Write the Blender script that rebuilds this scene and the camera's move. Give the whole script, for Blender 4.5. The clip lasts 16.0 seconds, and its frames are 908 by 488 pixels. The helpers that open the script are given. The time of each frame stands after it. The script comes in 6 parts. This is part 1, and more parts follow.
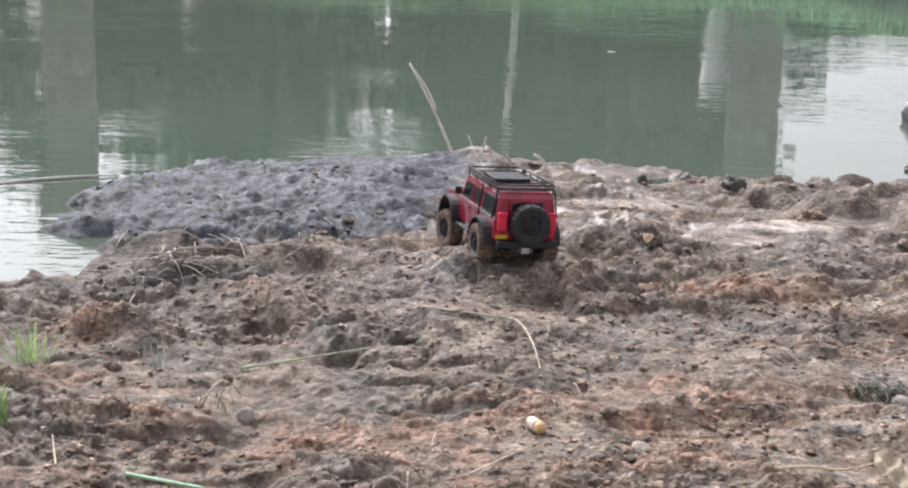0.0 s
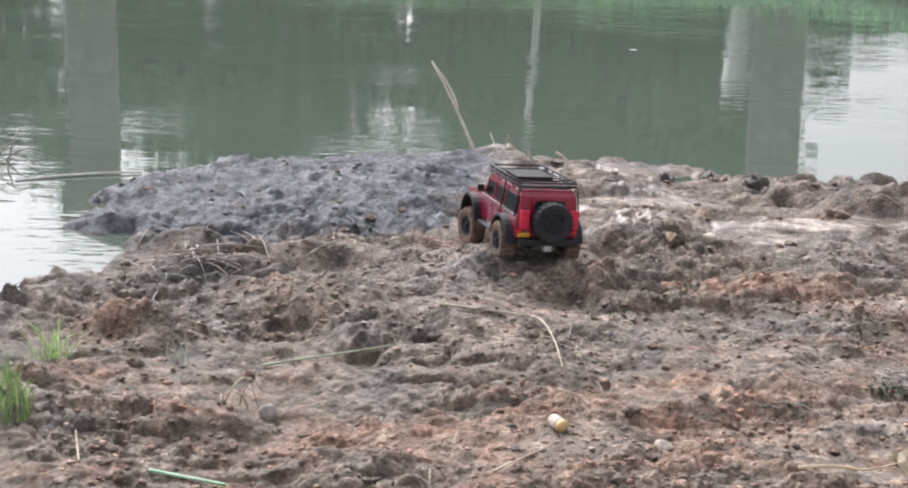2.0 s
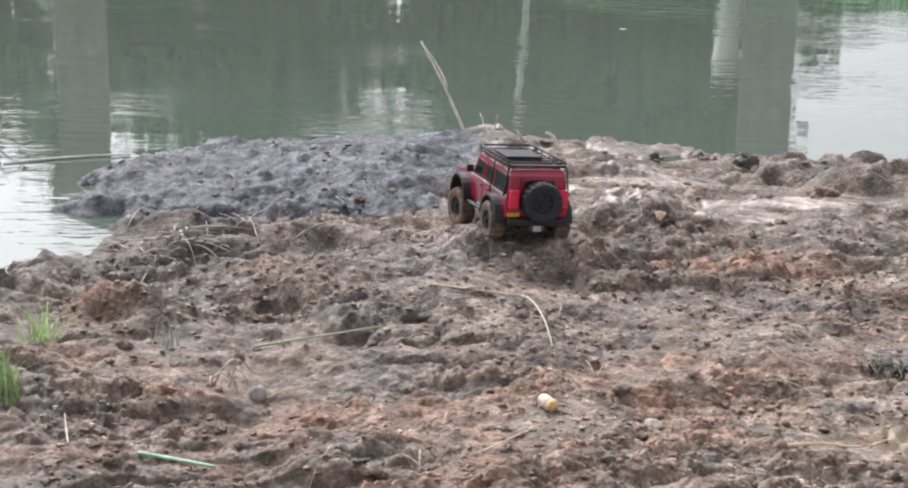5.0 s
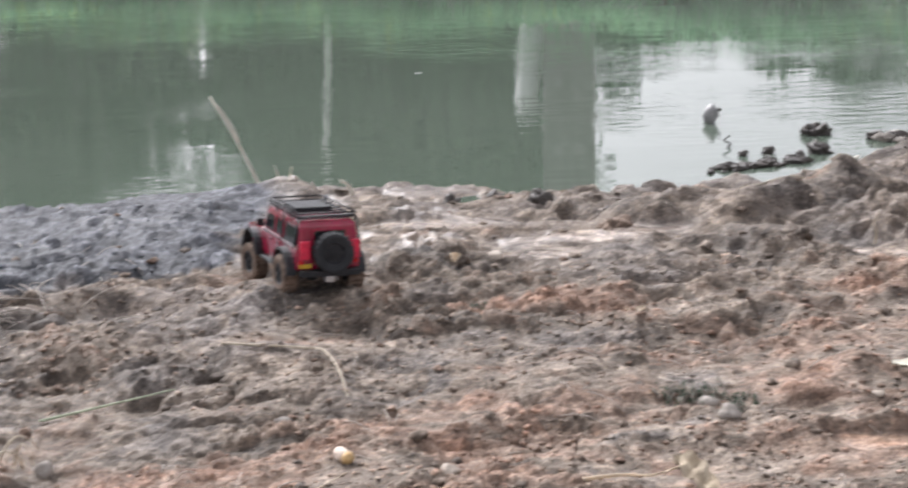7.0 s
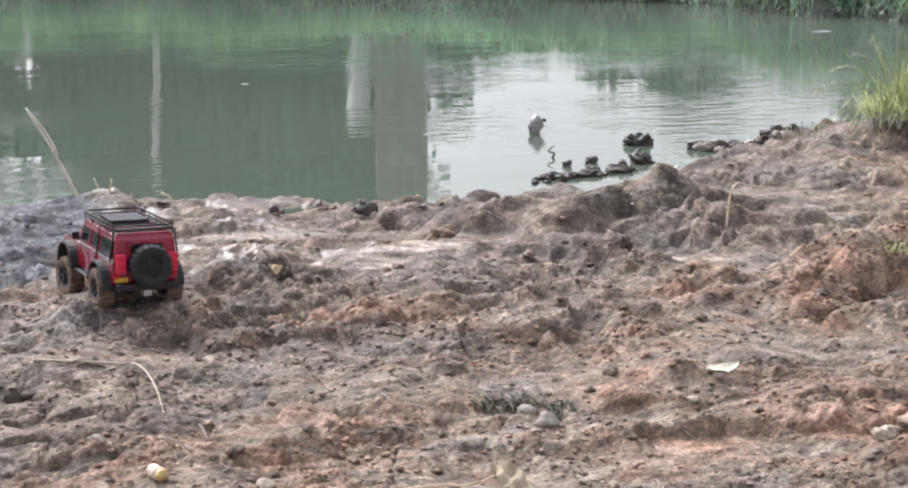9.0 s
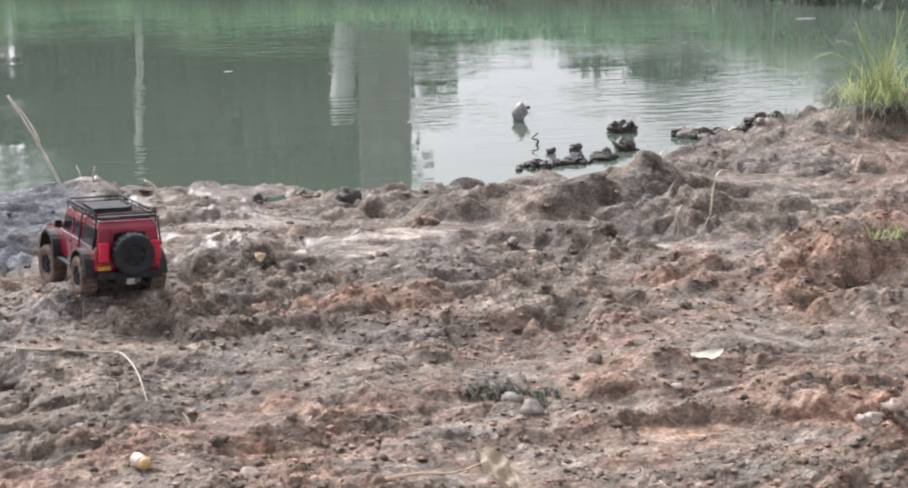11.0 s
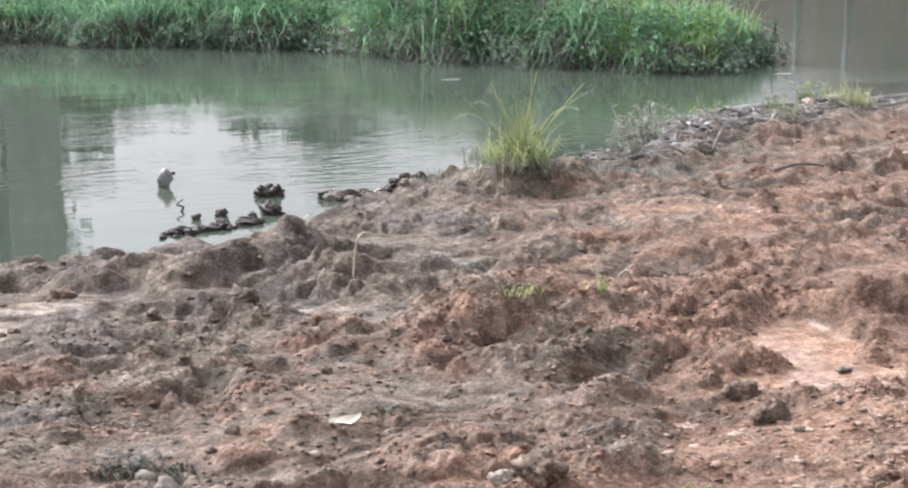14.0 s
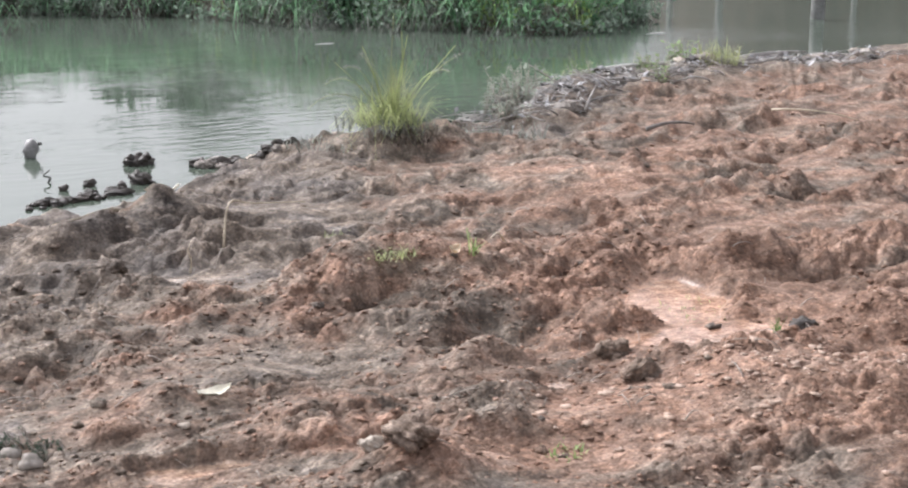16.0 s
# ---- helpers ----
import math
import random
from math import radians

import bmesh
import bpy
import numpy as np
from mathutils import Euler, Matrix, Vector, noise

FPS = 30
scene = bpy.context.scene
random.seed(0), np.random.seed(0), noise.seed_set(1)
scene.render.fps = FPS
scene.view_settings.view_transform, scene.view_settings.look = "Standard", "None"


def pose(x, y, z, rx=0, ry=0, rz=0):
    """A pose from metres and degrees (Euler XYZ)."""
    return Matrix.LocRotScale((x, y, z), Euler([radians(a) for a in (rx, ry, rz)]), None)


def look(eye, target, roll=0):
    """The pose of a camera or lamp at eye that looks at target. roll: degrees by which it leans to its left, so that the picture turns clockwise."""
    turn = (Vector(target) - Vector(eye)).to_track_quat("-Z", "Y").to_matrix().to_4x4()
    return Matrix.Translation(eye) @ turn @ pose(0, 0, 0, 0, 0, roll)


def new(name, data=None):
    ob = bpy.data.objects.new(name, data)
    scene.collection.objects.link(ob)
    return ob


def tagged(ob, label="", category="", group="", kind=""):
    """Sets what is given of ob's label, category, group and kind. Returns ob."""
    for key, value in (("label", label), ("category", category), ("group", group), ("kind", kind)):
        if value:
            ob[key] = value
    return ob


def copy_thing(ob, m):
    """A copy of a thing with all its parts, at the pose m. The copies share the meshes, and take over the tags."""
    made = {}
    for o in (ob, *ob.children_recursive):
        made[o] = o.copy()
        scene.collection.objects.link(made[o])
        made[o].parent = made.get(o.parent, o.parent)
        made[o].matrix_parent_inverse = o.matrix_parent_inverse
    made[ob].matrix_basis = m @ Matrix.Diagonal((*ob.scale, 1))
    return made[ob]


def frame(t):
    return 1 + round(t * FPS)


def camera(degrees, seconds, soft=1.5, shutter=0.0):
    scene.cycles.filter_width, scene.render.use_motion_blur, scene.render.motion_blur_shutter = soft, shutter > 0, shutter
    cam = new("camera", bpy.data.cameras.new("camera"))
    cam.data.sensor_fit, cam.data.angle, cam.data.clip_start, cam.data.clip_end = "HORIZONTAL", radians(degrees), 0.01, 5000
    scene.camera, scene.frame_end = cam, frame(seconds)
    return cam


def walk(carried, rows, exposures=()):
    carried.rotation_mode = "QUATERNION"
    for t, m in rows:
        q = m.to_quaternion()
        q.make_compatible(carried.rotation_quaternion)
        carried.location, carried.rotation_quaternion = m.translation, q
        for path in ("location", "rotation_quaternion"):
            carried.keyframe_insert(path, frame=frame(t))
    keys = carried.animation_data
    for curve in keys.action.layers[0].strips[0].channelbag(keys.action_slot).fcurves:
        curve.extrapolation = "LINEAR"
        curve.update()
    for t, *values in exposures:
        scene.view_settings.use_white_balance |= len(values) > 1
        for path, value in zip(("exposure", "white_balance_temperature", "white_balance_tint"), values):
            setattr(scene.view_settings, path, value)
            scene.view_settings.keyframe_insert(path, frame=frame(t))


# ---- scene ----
# A camera held at chest height turns to the right and drifts a little with the turn:
# seconds, place, turn to the right, pitch, lean.
cam = camera(31.33, 16.0, soft=2.1, shutter=0.4)
ROWS = [
    (0.0, -0.068, 0.016, 1.422, 0.45, -15.42, 1.38),
    (0.5, -0.070, 0.015, 1.418, 0.15, -15.64, 1.48),
    (1.0, -0.073, 0.015, 1.419, -0.11, -15.74, 1.40),
    (1.5, -0.072, 0.017, 1.421, -0.19, -15.62, 1.40),
    (2.0, -0.072, 0.017, 1.421, -0.31, -15.51, 1.34),
    (2.5, -0.074, 0.014, 1.420, -0.40, -15.48, 1.37),
    (3.0, -0.076, 0.011, 1.421, -0.48, -15.60, 1.47),
    (5.5, -0.055, 0.027, 1.414, 0.45, -16.20, 0.66),
    (6.0, -0.037, 0.030, 1.412, 1.19, -15.94, 0.23),
    (6.5, -0.010, 0.041, 1.413, 1.93, -15.51, -0.59),
    (7.0, 0.024, 0.056, 1.413, 6.47, -14.52, -1.09),
    (7.5, 0.053, 0.066, 1.412, 9.90, -13.84, -0.96),
    (8.0, 0.070, 0.069, 1.411, 11.94, -13.63, -0.60),
    (8.5, 0.073, 0.068, 1.408, 12.33, -13.87, -0.27),
    (11.0, 0.075, 0.076, 1.404, 12.99, -14.62, -0.12),
    (11.5, 0.091, 0.077, 1.408, 14.44, -14.03, 0.13),
    (12.0, 0.111, 0.074, 1.418, 17.95, -12.44, 0.43),
    (12.5, 0.131, 0.072, 1.424, 20.35, -11.83, 0.68),
    (13.0, 0.149, 0.077, 1.421, 22.80, -11.62, 1.11),
    (13.5, 0.162, 0.081, 1.417, 24.02, -11.95, 0.90),
    (14.0, 0.172, 0.083, 1.415, 24.98, -12.45, 0.65),
    (14.5, 0.182, 0.085, 1.410, 26.00, -13.02, 0.80),
    (15.0, 0.187, 0.087, 1.405, 27.09, -13.41, 0.77),
    (15.5, 0.196, 0.088, 1.407, 28.25, -13.67, 0.87),
    (16.0, 0.218, 0.091, 1.409, 29.23, -13.68, 0.30),
]
walk(cam, [(t, pose(x, y, z, 90 + pit, 0, -yaw) @ pose(0, 0, 0, 0, 0, lean)) for t, x, y, z, yaw, pit, lean in ROWS],
     exposures=[(t, stops, 6160, 10) for t, stops in ((0.0, 0.91), (3.0, 0.91), (6.5, 0.93), (8.0, 0.98), (11.0, 0.92), (12.5, 0.94), (13.5, 0.88), (14.5, 0.82), (16.0, 0.78))])

# ---- overcast daylight ----
world = bpy.data.worlds.new("sky")
scene.world = world
world.use_nodes = True
wn = world.node_tree.nodes
wl = world.node_tree.links
bg = wn["Background"]
sky_tex = wn.new("ShaderNodeTexSky")
sky_tex.sky_type = "NISHITA"
sky_tex.sun_disc = False
sky_tex.sun_elevation = radians(45)
sky_tex.sun_rotation = radians(335)
sky_tex.dust_density = 5.0
pale = wn.new("ShaderNodeHueSaturation")
pale.inputs["Saturation"].default_value = 0.08
wl.new(sky_tex.outputs[0], pale.inputs["Color"])
haze = wn.new("ShaderNodeMix")
haze.data_type, haze.blend_type = "RGBA", "MULTIPLY"
haze.inputs[0].default_value = 1.0
haze.inputs[7].default_value = (1.0, 0.955, 0.975, 1)
wl.new(pale.outputs[0], haze.inputs[6])
wl.new(haze.outputs[2], bg.inputs["Color"])
bg.inputs["Strength"].default_value = 0.15
sun = new("sun", bpy.data.lights.new("sun", "SUN"))
sun.data.energy = 1.3
sun.data.angle = radians(22)
sun.data.color = (1.0, 0.96, 0.9)
sun.matrix_world = look((-3.0, 6.4, 7.07), (0, 0, 0))

# ---- materials ----
def material(name, rough=0.7, metal=0.0, spec=0.5):
    m = bpy.data.materials.new(name)
    m.use_nodes = True
    b = m.node_tree.nodes["Principled BSDF"]
    b.inputs["Roughness"].default_value = rough
    b.inputs["Metallic"].default_value = metal
    b.inputs["Specular IOR Level"].default_value = spec
    return m, m.node_tree.nodes, m.node_tree.links, b


def ramp_node(nodes, stops):
    r = nodes.new("ShaderNodeValToRGB")
    els = r.color_ramp.elements
    while len(els) < len(stops):
        els.new(0.5)
    for e, (p, c) in zip(els, stops):
        e.position, e.color = p, (*c, 1)
    return r


def noise_node(nodes, links, scale, detail=4.0, rough=0.55, coord="Object", squash=None):
    tc = nodes.new("ShaderNodeTexCoord")
    n = nodes.new("ShaderNodeTexNoise")
    n.inputs["Scale"].default_value, n.inputs["Detail"].default_value, n.inputs["Roughness"].default_value = scale, detail, rough
    if squash:
        mp = nodes.new("ShaderNodeMapping")
        mp.inputs["Scale"].default_value = squash
        links.new(tc.outputs[coord], mp.inputs["Vector"])
        links.new(mp.outputs[0], n.inputs["Vector"])
    else:
        links.new(tc.outputs[coord], n.inputs["Vector"])
    return n


def mixer(nodes, links, a, b, fac, mode="MIX"):
    m = nodes.new("ShaderNodeMix")
    m.data_type, m.blend_type = "RGBA", mode
    for key, v in ((0, fac), (6, a), (7, b)):
        if isinstance(v, (int, float)):
            m.inputs[key].default_value = v
        elif isinstance(v, tuple):
            m.inputs[key].default_value = (*v, 1)
        else:
            links.new(v, m.inputs[key])
    return m.outputs[2]


def bumped(nodes, links, bsdf, height, strength, dist):
    bu = nodes.new("ShaderNodeBump")
    bu.inputs["Strength"].default_value, bu.inputs["Distance"].default_value = strength, dist
    links.new(height, bu.inputs["Height"])
    links.new(bu.outputs[0], bsdf.inputs["Normal"])


def surface(name, c1, c2, scale=20, rough=0.7, metal=0.0, bump=0.3, dist=0.003, spec=0.5, vary=0.0, squash=None):
    """A two-tone grained surface; vary: how far whole pieces differ in brightness."""
    m, n, l, b = material(name, rough, metal, spec)
    big = noise_node(n, l, scale, squash=squash)
    fine = noise_node(n, l, scale * 6, 3)
    r = ramp_node(n, [(0.35, c1), (0.68, c2)])
    l.new(big.outputs[0], r.inputs[0])
    grain = ramp_node(n, [(0.3, (0.72, 0.72, 0.72)), (0.7, (1.15, 1.15, 1.15))])
    l.new(fine.outputs[0], grain.inputs[0])
    col = mixer(n, l, r.outputs[0], grain.outputs[0], 0.8, "MULTIPLY")
    if vary:
        oi = n.new("ShaderNodeObjectInfo")
        ge = n.new("ShaderNodeNewGeometry")
        ad = n.new("ShaderNodeMath")
        ad.operation = "ADD"
        l.new(oi.outputs["Random"], ad.inputs[0])
        l.new(ge.outputs["Random Per Island"], ad.inputs[1])
        rr = ramp_node(n, [(0.2, (1 - vary,) * 3), (0.8, (1 + vary,) * 3)])
        hf = n.new("ShaderNodeMath")
        hf.operation = "MULTIPLY"
        hf.inputs[1].default_value = 0.5
        l.new(ad.outputs[0], hf.inputs[0])
        l.new(hf.outputs[0], rr.inputs[0])
        col = mixer(n, l, col, rr.outputs[0], 1.0, "MULTIPLY")
    l.new(col, b.inputs["Base Color"])
    if bump:
        bumped(n, l, b, fine.outputs[0], bump, dist)
    return m


def mud_material():
    """Churned soil: grey silt to red clay by the attribute tone, glossy where the attribute wet is high."""
    m, n, l, b = material("mud", 0.8)
    tone = n.new("ShaderNodeAttribute")
    tone.attribute_name = "tone"
    wet = n.new("ShaderNodeAttribute")
    wet.attribute_name = "wet"
    n1 = noise_node(n, l, 3.2, 6, 0.62)
    n2 = noise_node(n, l, 15, 7, 0.66)
    n3 = noise_node(n, l, 120, 4, 0.6)
    grey = ramp_node(n, [(0.28, (0.034, 0.037, 0.043)), (0.48, (0.098, 0.104, 0.120)), (0.70, (0.220, 0.232, 0.264))])
    brown = ramp_node(n, [(0.28, (0.080, 0.064, 0.051)), (0.48, (0.192, 0.157, 0.128)), (0.70, (0.38, 0.325, 0.272))])
    red = ramp_node(n, [(0.28, (0.118, 0.070, 0.049)), (0.48, (0.268, 0.168, 0.122)), (0.70, (0.43, 0.300, 0.236))])
    for r in (grey, brown, red):
        l.new(n2.outputs[0], r.inputs[0])
    sh = n.new("ShaderNodeMath")
    sh.operation = "MULTIPLY_ADD"
    sh.inputs[1].default_value, sh.inputs[2].default_value = 0.9, -0.45
    l.new(n1.outputs[0], sh.inputs[0])
    ad = n.new("ShaderNodeMath")
    ad.operation = "ADD"
    l.new(tone.outputs["Fac"], ad.inputs[0])
    l.new(sh.outputs[0], ad.inputs[1])
    f1 = n.new("ShaderNodeMapRange")
    f1.inputs[1].default_value, f1.inputs[2].default_value = -0.1, 0.38
    l.new(ad.outputs[0], f1.inputs[0])
    f2 = n.new("ShaderNodeMapRange")
    f2.inputs[1].default_value, f2.inputs[2].default_value = 0.5, 1.15
    l.new(ad.outputs[0], f2.inputs[0])
    col = mixer(n, l, grey.outputs[0], brown.outputs[0], f1.outputs[0])
    col = mixer(n, l, col, red.outputs[0], f2.outputs[0])
    gr = ramp_node(n, [(0.32, (0.6, 0.6, 0.6)), (0.68, (1.3, 1.28, 1.26))])
    l.new(n3.outputs[0], gr.inputs[0])
    col = mixer(n, l, col, gr.outputs[0], 0.6, "MULTIPLY")
    chips = []
    for scale, lo, hi in ((42, 0.76, 1.23), (100, 0.72, 1.32)):
        tc = n.new("ShaderNodeTexCoord")
        mp = n.new("ShaderNodeMapping")
        mp.inputs["Scale"].default_value = (1.0, 1.35, 1.2)
        vo = n.new("ShaderNodeTexVoronoi")
        vo.inputs["Scale"].default_value = scale
        l.new(tc.outputs["Object"], mp.inputs["Vector"])
        wob = mixer(n, l, mp.outputs[0], n2.outputs[1], 0.012, "ADD")
        l.new(wob, vo.inputs["Vector"])
        cr = ramp_node(n, [(0.15, (lo,) * 3), (0.6, (1, 1, 1)), (0.9, (hi, hi * 0.99, hi * 0.97))])
        l.new(vo.outputs["Color"], cr.inputs[0])
        col = mixer(n, l, col, cr.outputs[0], 0.9, "MULTIPLY")
        chips.append(vo)
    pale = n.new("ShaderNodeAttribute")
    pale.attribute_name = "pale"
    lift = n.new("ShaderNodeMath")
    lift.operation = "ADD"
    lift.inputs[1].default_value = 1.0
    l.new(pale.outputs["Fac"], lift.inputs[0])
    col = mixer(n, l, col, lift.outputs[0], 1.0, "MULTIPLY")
    # damp darkens; full wet turns pale again: silt film and painted sky sheen
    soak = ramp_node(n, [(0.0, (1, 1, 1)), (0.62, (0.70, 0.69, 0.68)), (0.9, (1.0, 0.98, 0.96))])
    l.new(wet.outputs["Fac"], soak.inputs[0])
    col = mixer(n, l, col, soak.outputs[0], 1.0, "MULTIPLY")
    l.new(col, b.inputs["Base Color"])
    ro = ramp_node(n, [(0.0, (0.88,) * 3), (0.62, (0.74,) * 3), (1.0, (0.13,) * 3)])
    l.new(wet.outputs["Fac"], ro.inputs[0])
    l.new(ro.outputs[0], b.inputs["Roughness"])
    b.inputs["Specular IOR Level"].default_value = 0.30
    total = n2.outputs[0]
    for vo, k in zip(chips, (-0.55, -0.30)):
        ma = n.new("ShaderNodeMath")
        ma.operation = "MULTIPLY_ADD"
        ma.inputs[1].default_value = k
        l.new(vo.outputs["Distance"], ma.inputs[0])
        l.new(total, ma.inputs[2])
        total = ma.outputs[0]
    bu = n.new("ShaderNodeBump")
    bu.inputs["Distance"].default_value = 0.010
    st = n.new("ShaderNodeMapRange")
    st.inputs[3].default_value, st.inputs[4].default_value = 0.9, 0.12
    l.new(wet.outputs["Fac"], st.inputs[0])
    l.new(st.outputs[0], bu.inputs["Strength"])
    l.new(total, bu.inputs["Height"])
    l.new(bu.outputs[0], b.inputs["Normal"])
    return m


def water_material():
    m, n, l, b = material("pond_water", 0.025)
    b.inputs["IOR"].default_value = 1.33
    c = noise_node(n, l, 0.35, 3)
    r = ramp_node(n, [(0.3, (0.078, 0.100, 0.078)), (0.7, (0.098, 0.121, 0.097))])
    l.new(c.outputs[0], r.inputs[0])
    l.new(r.outputs[0], b.inputs["Base Color"])
    rip = noise_node(n, l, 7.0, 3, 0.5, squash=(0.8, 2.2, 1))
    swell = noise_node(n, l, 1.1, 2, 0.5, squash=(0.7, 1.5, 1))
    where = ramp_node(n, [(0.42, (0.10, 0.10, 0.10)), (0.62, (1, 1, 1))])
    sp = noise_node(n, l, 0.55, 2)
    l.new(sp.outputs[0], where.inputs[0])
    h = mixer(n, l, (0.5, 0.5, 0.5), rip.outputs[0], where.outputs[0])
    ad = n.new("ShaderNodeMath")
    ad.operation = "ADD"
    l.new(h, ad.inputs[0])
    l.new(swell.outputs[0], ad.inputs[1])
    bumped(n, l, b, ad.outputs[0], 0.15, 0.022)
    return m


def leaf_material(name, c1, c2, rough=0.55):
    m = surface(name, c1, c2, 3.0, rough, bump=0.0, vary=0.35)
    b = m.node_tree.nodes["Principled BSDF"]
    n, l = m.node_tree.nodes, m.node_tree.links
    tr = n.new("ShaderNodeBsdfTranslucent")
    l.new(b.inputs["Base Color"].links[0].from_socket, tr.inputs["Color"])
    mx = n.new("ShaderNodeMixShader")
    mx.inputs[0].default_value = 0.45
    l.new(b.outputs[0], mx.inputs[1])
    l.new(tr.outputs[0], mx.inputs[2])
    l.new(mx.outputs[0], n["Material Output"].inputs["Surface"])
    return m


MUD = mud_material()
WATER = water_material()
DARK_CLOD = surface("wet_dark_mud", (0.022, 0.018, 0.015), (0.06, 0.05, 0.042), 25, 0.5, vary=0.3, dist=0.005)
GREY_STONE = surface("grey_stone", (0.17, 0.15, 0.13), (0.36, 0.33, 0.30), 22, 0.75, vary=0.2)
PALE_STONE = surface("pale_stone", (0.40, 0.34, 0.28), (0.62, 0.55, 0.47), 22, 0.7)
GRASS_FAR = leaf_material("far_grass", (0.13, 0.29, 0.15), (0.35, 0.57, 0.34))
GRASS_LIME = leaf_material("lime_grass", (0.22, 0.34, 0.11), (0.42, 0.54, 0.21))
GRASS_DRY = leaf_material("dry_grass", (0.17, 0.185, 0.16), (0.42, 0.44, 0.40))
GREY_LEAF = leaf_material("grey_leaf", (0.10, 0.145, 0.11), (0.29, 0.36, 0.29))
GRASS_TUFT = leaf_material("tuft_grass", (0.36, 0.42, 0.18), (0.66, 0.70, 0.38))
WEED = leaf_material("weed_leaf", (0.20, 0.32, 0.11), (0.42, 0.54, 0.23))
BRUSH_LEAF = leaf_material("brush_leaf", (0.09, 0.125, 0.06), (0.25, 0.31, 0.17))
TREE_LEAF = leaf_material("tree_leaf", (0.050, 0.092, 0.052), (0.100, 0.170, 0.095))
BARK = surface("bark", (0.06, 0.048, 0.038), (0.15, 0.12, 0.095), 9, 0.9, dist=0.01)
PALE_BARK = surface("pale_bark", (0.52, 0.51, 0.48), (0.74, 0.73, 0.69), 5, 0.8)
WHITE_PAINT = surface("white_painted_pole", (0.70, 0.70, 0.68), (0.82, 0.82, 0.80), 4, 0.6)
CONCRETE = surface("concrete", (0.25, 0.215, 0.215), (0.38, 0.335, 0.335), 1.5, 0.85)
DRY_STEM = surface("dry_stem", (0.42, 0.36, 0.27), (0.68, 0.60, 0.47), 30, 0.7, dist=0.001)
GREY_TWIG = surface("grey_twig", (0.27, 0.24, 0.21), (0.52, 0.47, 0.42), 30, 0.8, dist=0.001)
BAMBOO = surface("weathered_bamboo", (0.15, 0.125, 0.09), (0.30, 0.25, 0.18), 12, 0.6, dist=0.001)
DRIFT = surface("weathered_driftwood", (0.15, 0.14, 0.132), (0.48, 0.46, 0.44), 7, 0.85, vary=0.6, dist=0.002)
DARK_POST = surface("dark_wood", (0.02, 0.018, 0.016), (0.05, 0.045, 0.04), 15, 0.8)
POST_WOOD = surface("grey_post", (0.24, 0.24, 0.235), (0.38, 0.38, 0.37), 8, 0.8)


# ---- mesh helpers ----
def mesh_object(name, verts, faces, mat, smooth=True, parent=None):
    me = bpy.data.meshes.new(name)
    me.from_pydata([tuple(v) for v in verts], [], faces)
    if smooth:
        me.polygons.foreach_set("use_smooth", [True] * len(me.polygons))
    me.materials.append(mat)
    ob = new(name, me)
    ob.parent = parent
    return ob


def part(name, bm, mat, parent, label="", smooth=False, bevel=0.0, at=None):
    """One mesh object under a thing or a part."""
    if bevel:
        bmesh.ops.bevel(bm, geom=[e for e in bm.edges if e.calc_face_angle(0) > 0.5], offset=bevel, segments=2, affect="EDGES", profile=0.6)
    me = bpy.data.meshes.new(name)
    bm.normal_update()
    bm.to_mesh(me)
    bm.free()
    if smooth:
        me.polygons.foreach_set("use_smooth", [True] * len(me.polygons))
    me.materials.append(mat)
    ob = new(name, me)
    ob.parent = parent
    if at is not None:
        ob.matrix_basis = at
    return tagged(ob, label) if label else ob


def thing(name, m, label, category, group="", kind=""):
    e = new(name)
    e.empty_display_size = 0.05
    e.matrix_basis = m
    return tagged(e, label, category, group, kind)


def box(bm, x0, x1, y0, y1, z0, z1, m=None):
    r = bmesh.ops.create_cube(bm, size=1.0, matrix=Matrix.Translation(((x0 + x1) / 2, (y0 + y1) / 2, (z0 + z1) / 2)) @ Matrix.Diagonal((x1 - x0, y1 - y0, z1 - z0, 1)))
    if m is not None:
        bmesh.ops.transform(bm, matrix=m, verts=r["verts"])
    return r["verts"]


def prism(bm, outline, y0, y1):
    """A solid whose side view (x, z) is the outline."""
    a = [bm.verts.new((x, y0, z)) for x, z in outline]
    b = [bm.verts.new((x, y1, z)) for x, z in outline]
    bm.faces.new(a)
    bm.faces.new(b[::-1])
    for i in range(len(a)):
        j = (i + 1) % len(a)
        bm.faces.new((a[j], a[i], b[i], b[j]))
    bmesh.ops.recalc_face_normals(bm, faces=bm.faces)


def tube_data(points, radii, sides=6, seed=0):
    """Vertices and faces of a tapered stem along the points."""
    vs, fs = [], []
    pts = [Vector(p) for p in points]
    for i, p in enumerate(pts):
        d = (pts[min(i + 1, len(pts) - 1)] - pts[max(i - 1, 0)]).normalized()
        a = d.orthogonal().normalized()
        c = d.cross(a)
        for k in range(sides):
            w = 2 * math.pi * k / sides
            vs.append(p + (a * math.cos(w) + c * math.sin(w)) * radii[i])
    for i in range(len(pts) - 1):
        for k in range(sides):
            k2 = (k + 1) % sides
            fs.append((i * sides + k, i * sides + k2, (i + 1) * sides + k2, (i + 1) * sides + k))
    fs.append(tuple(range(sides))[::-1])
    fs.append(tuple(range((len(pts) - 1) * sides, len(pts) * sides)))
    return vs, fs


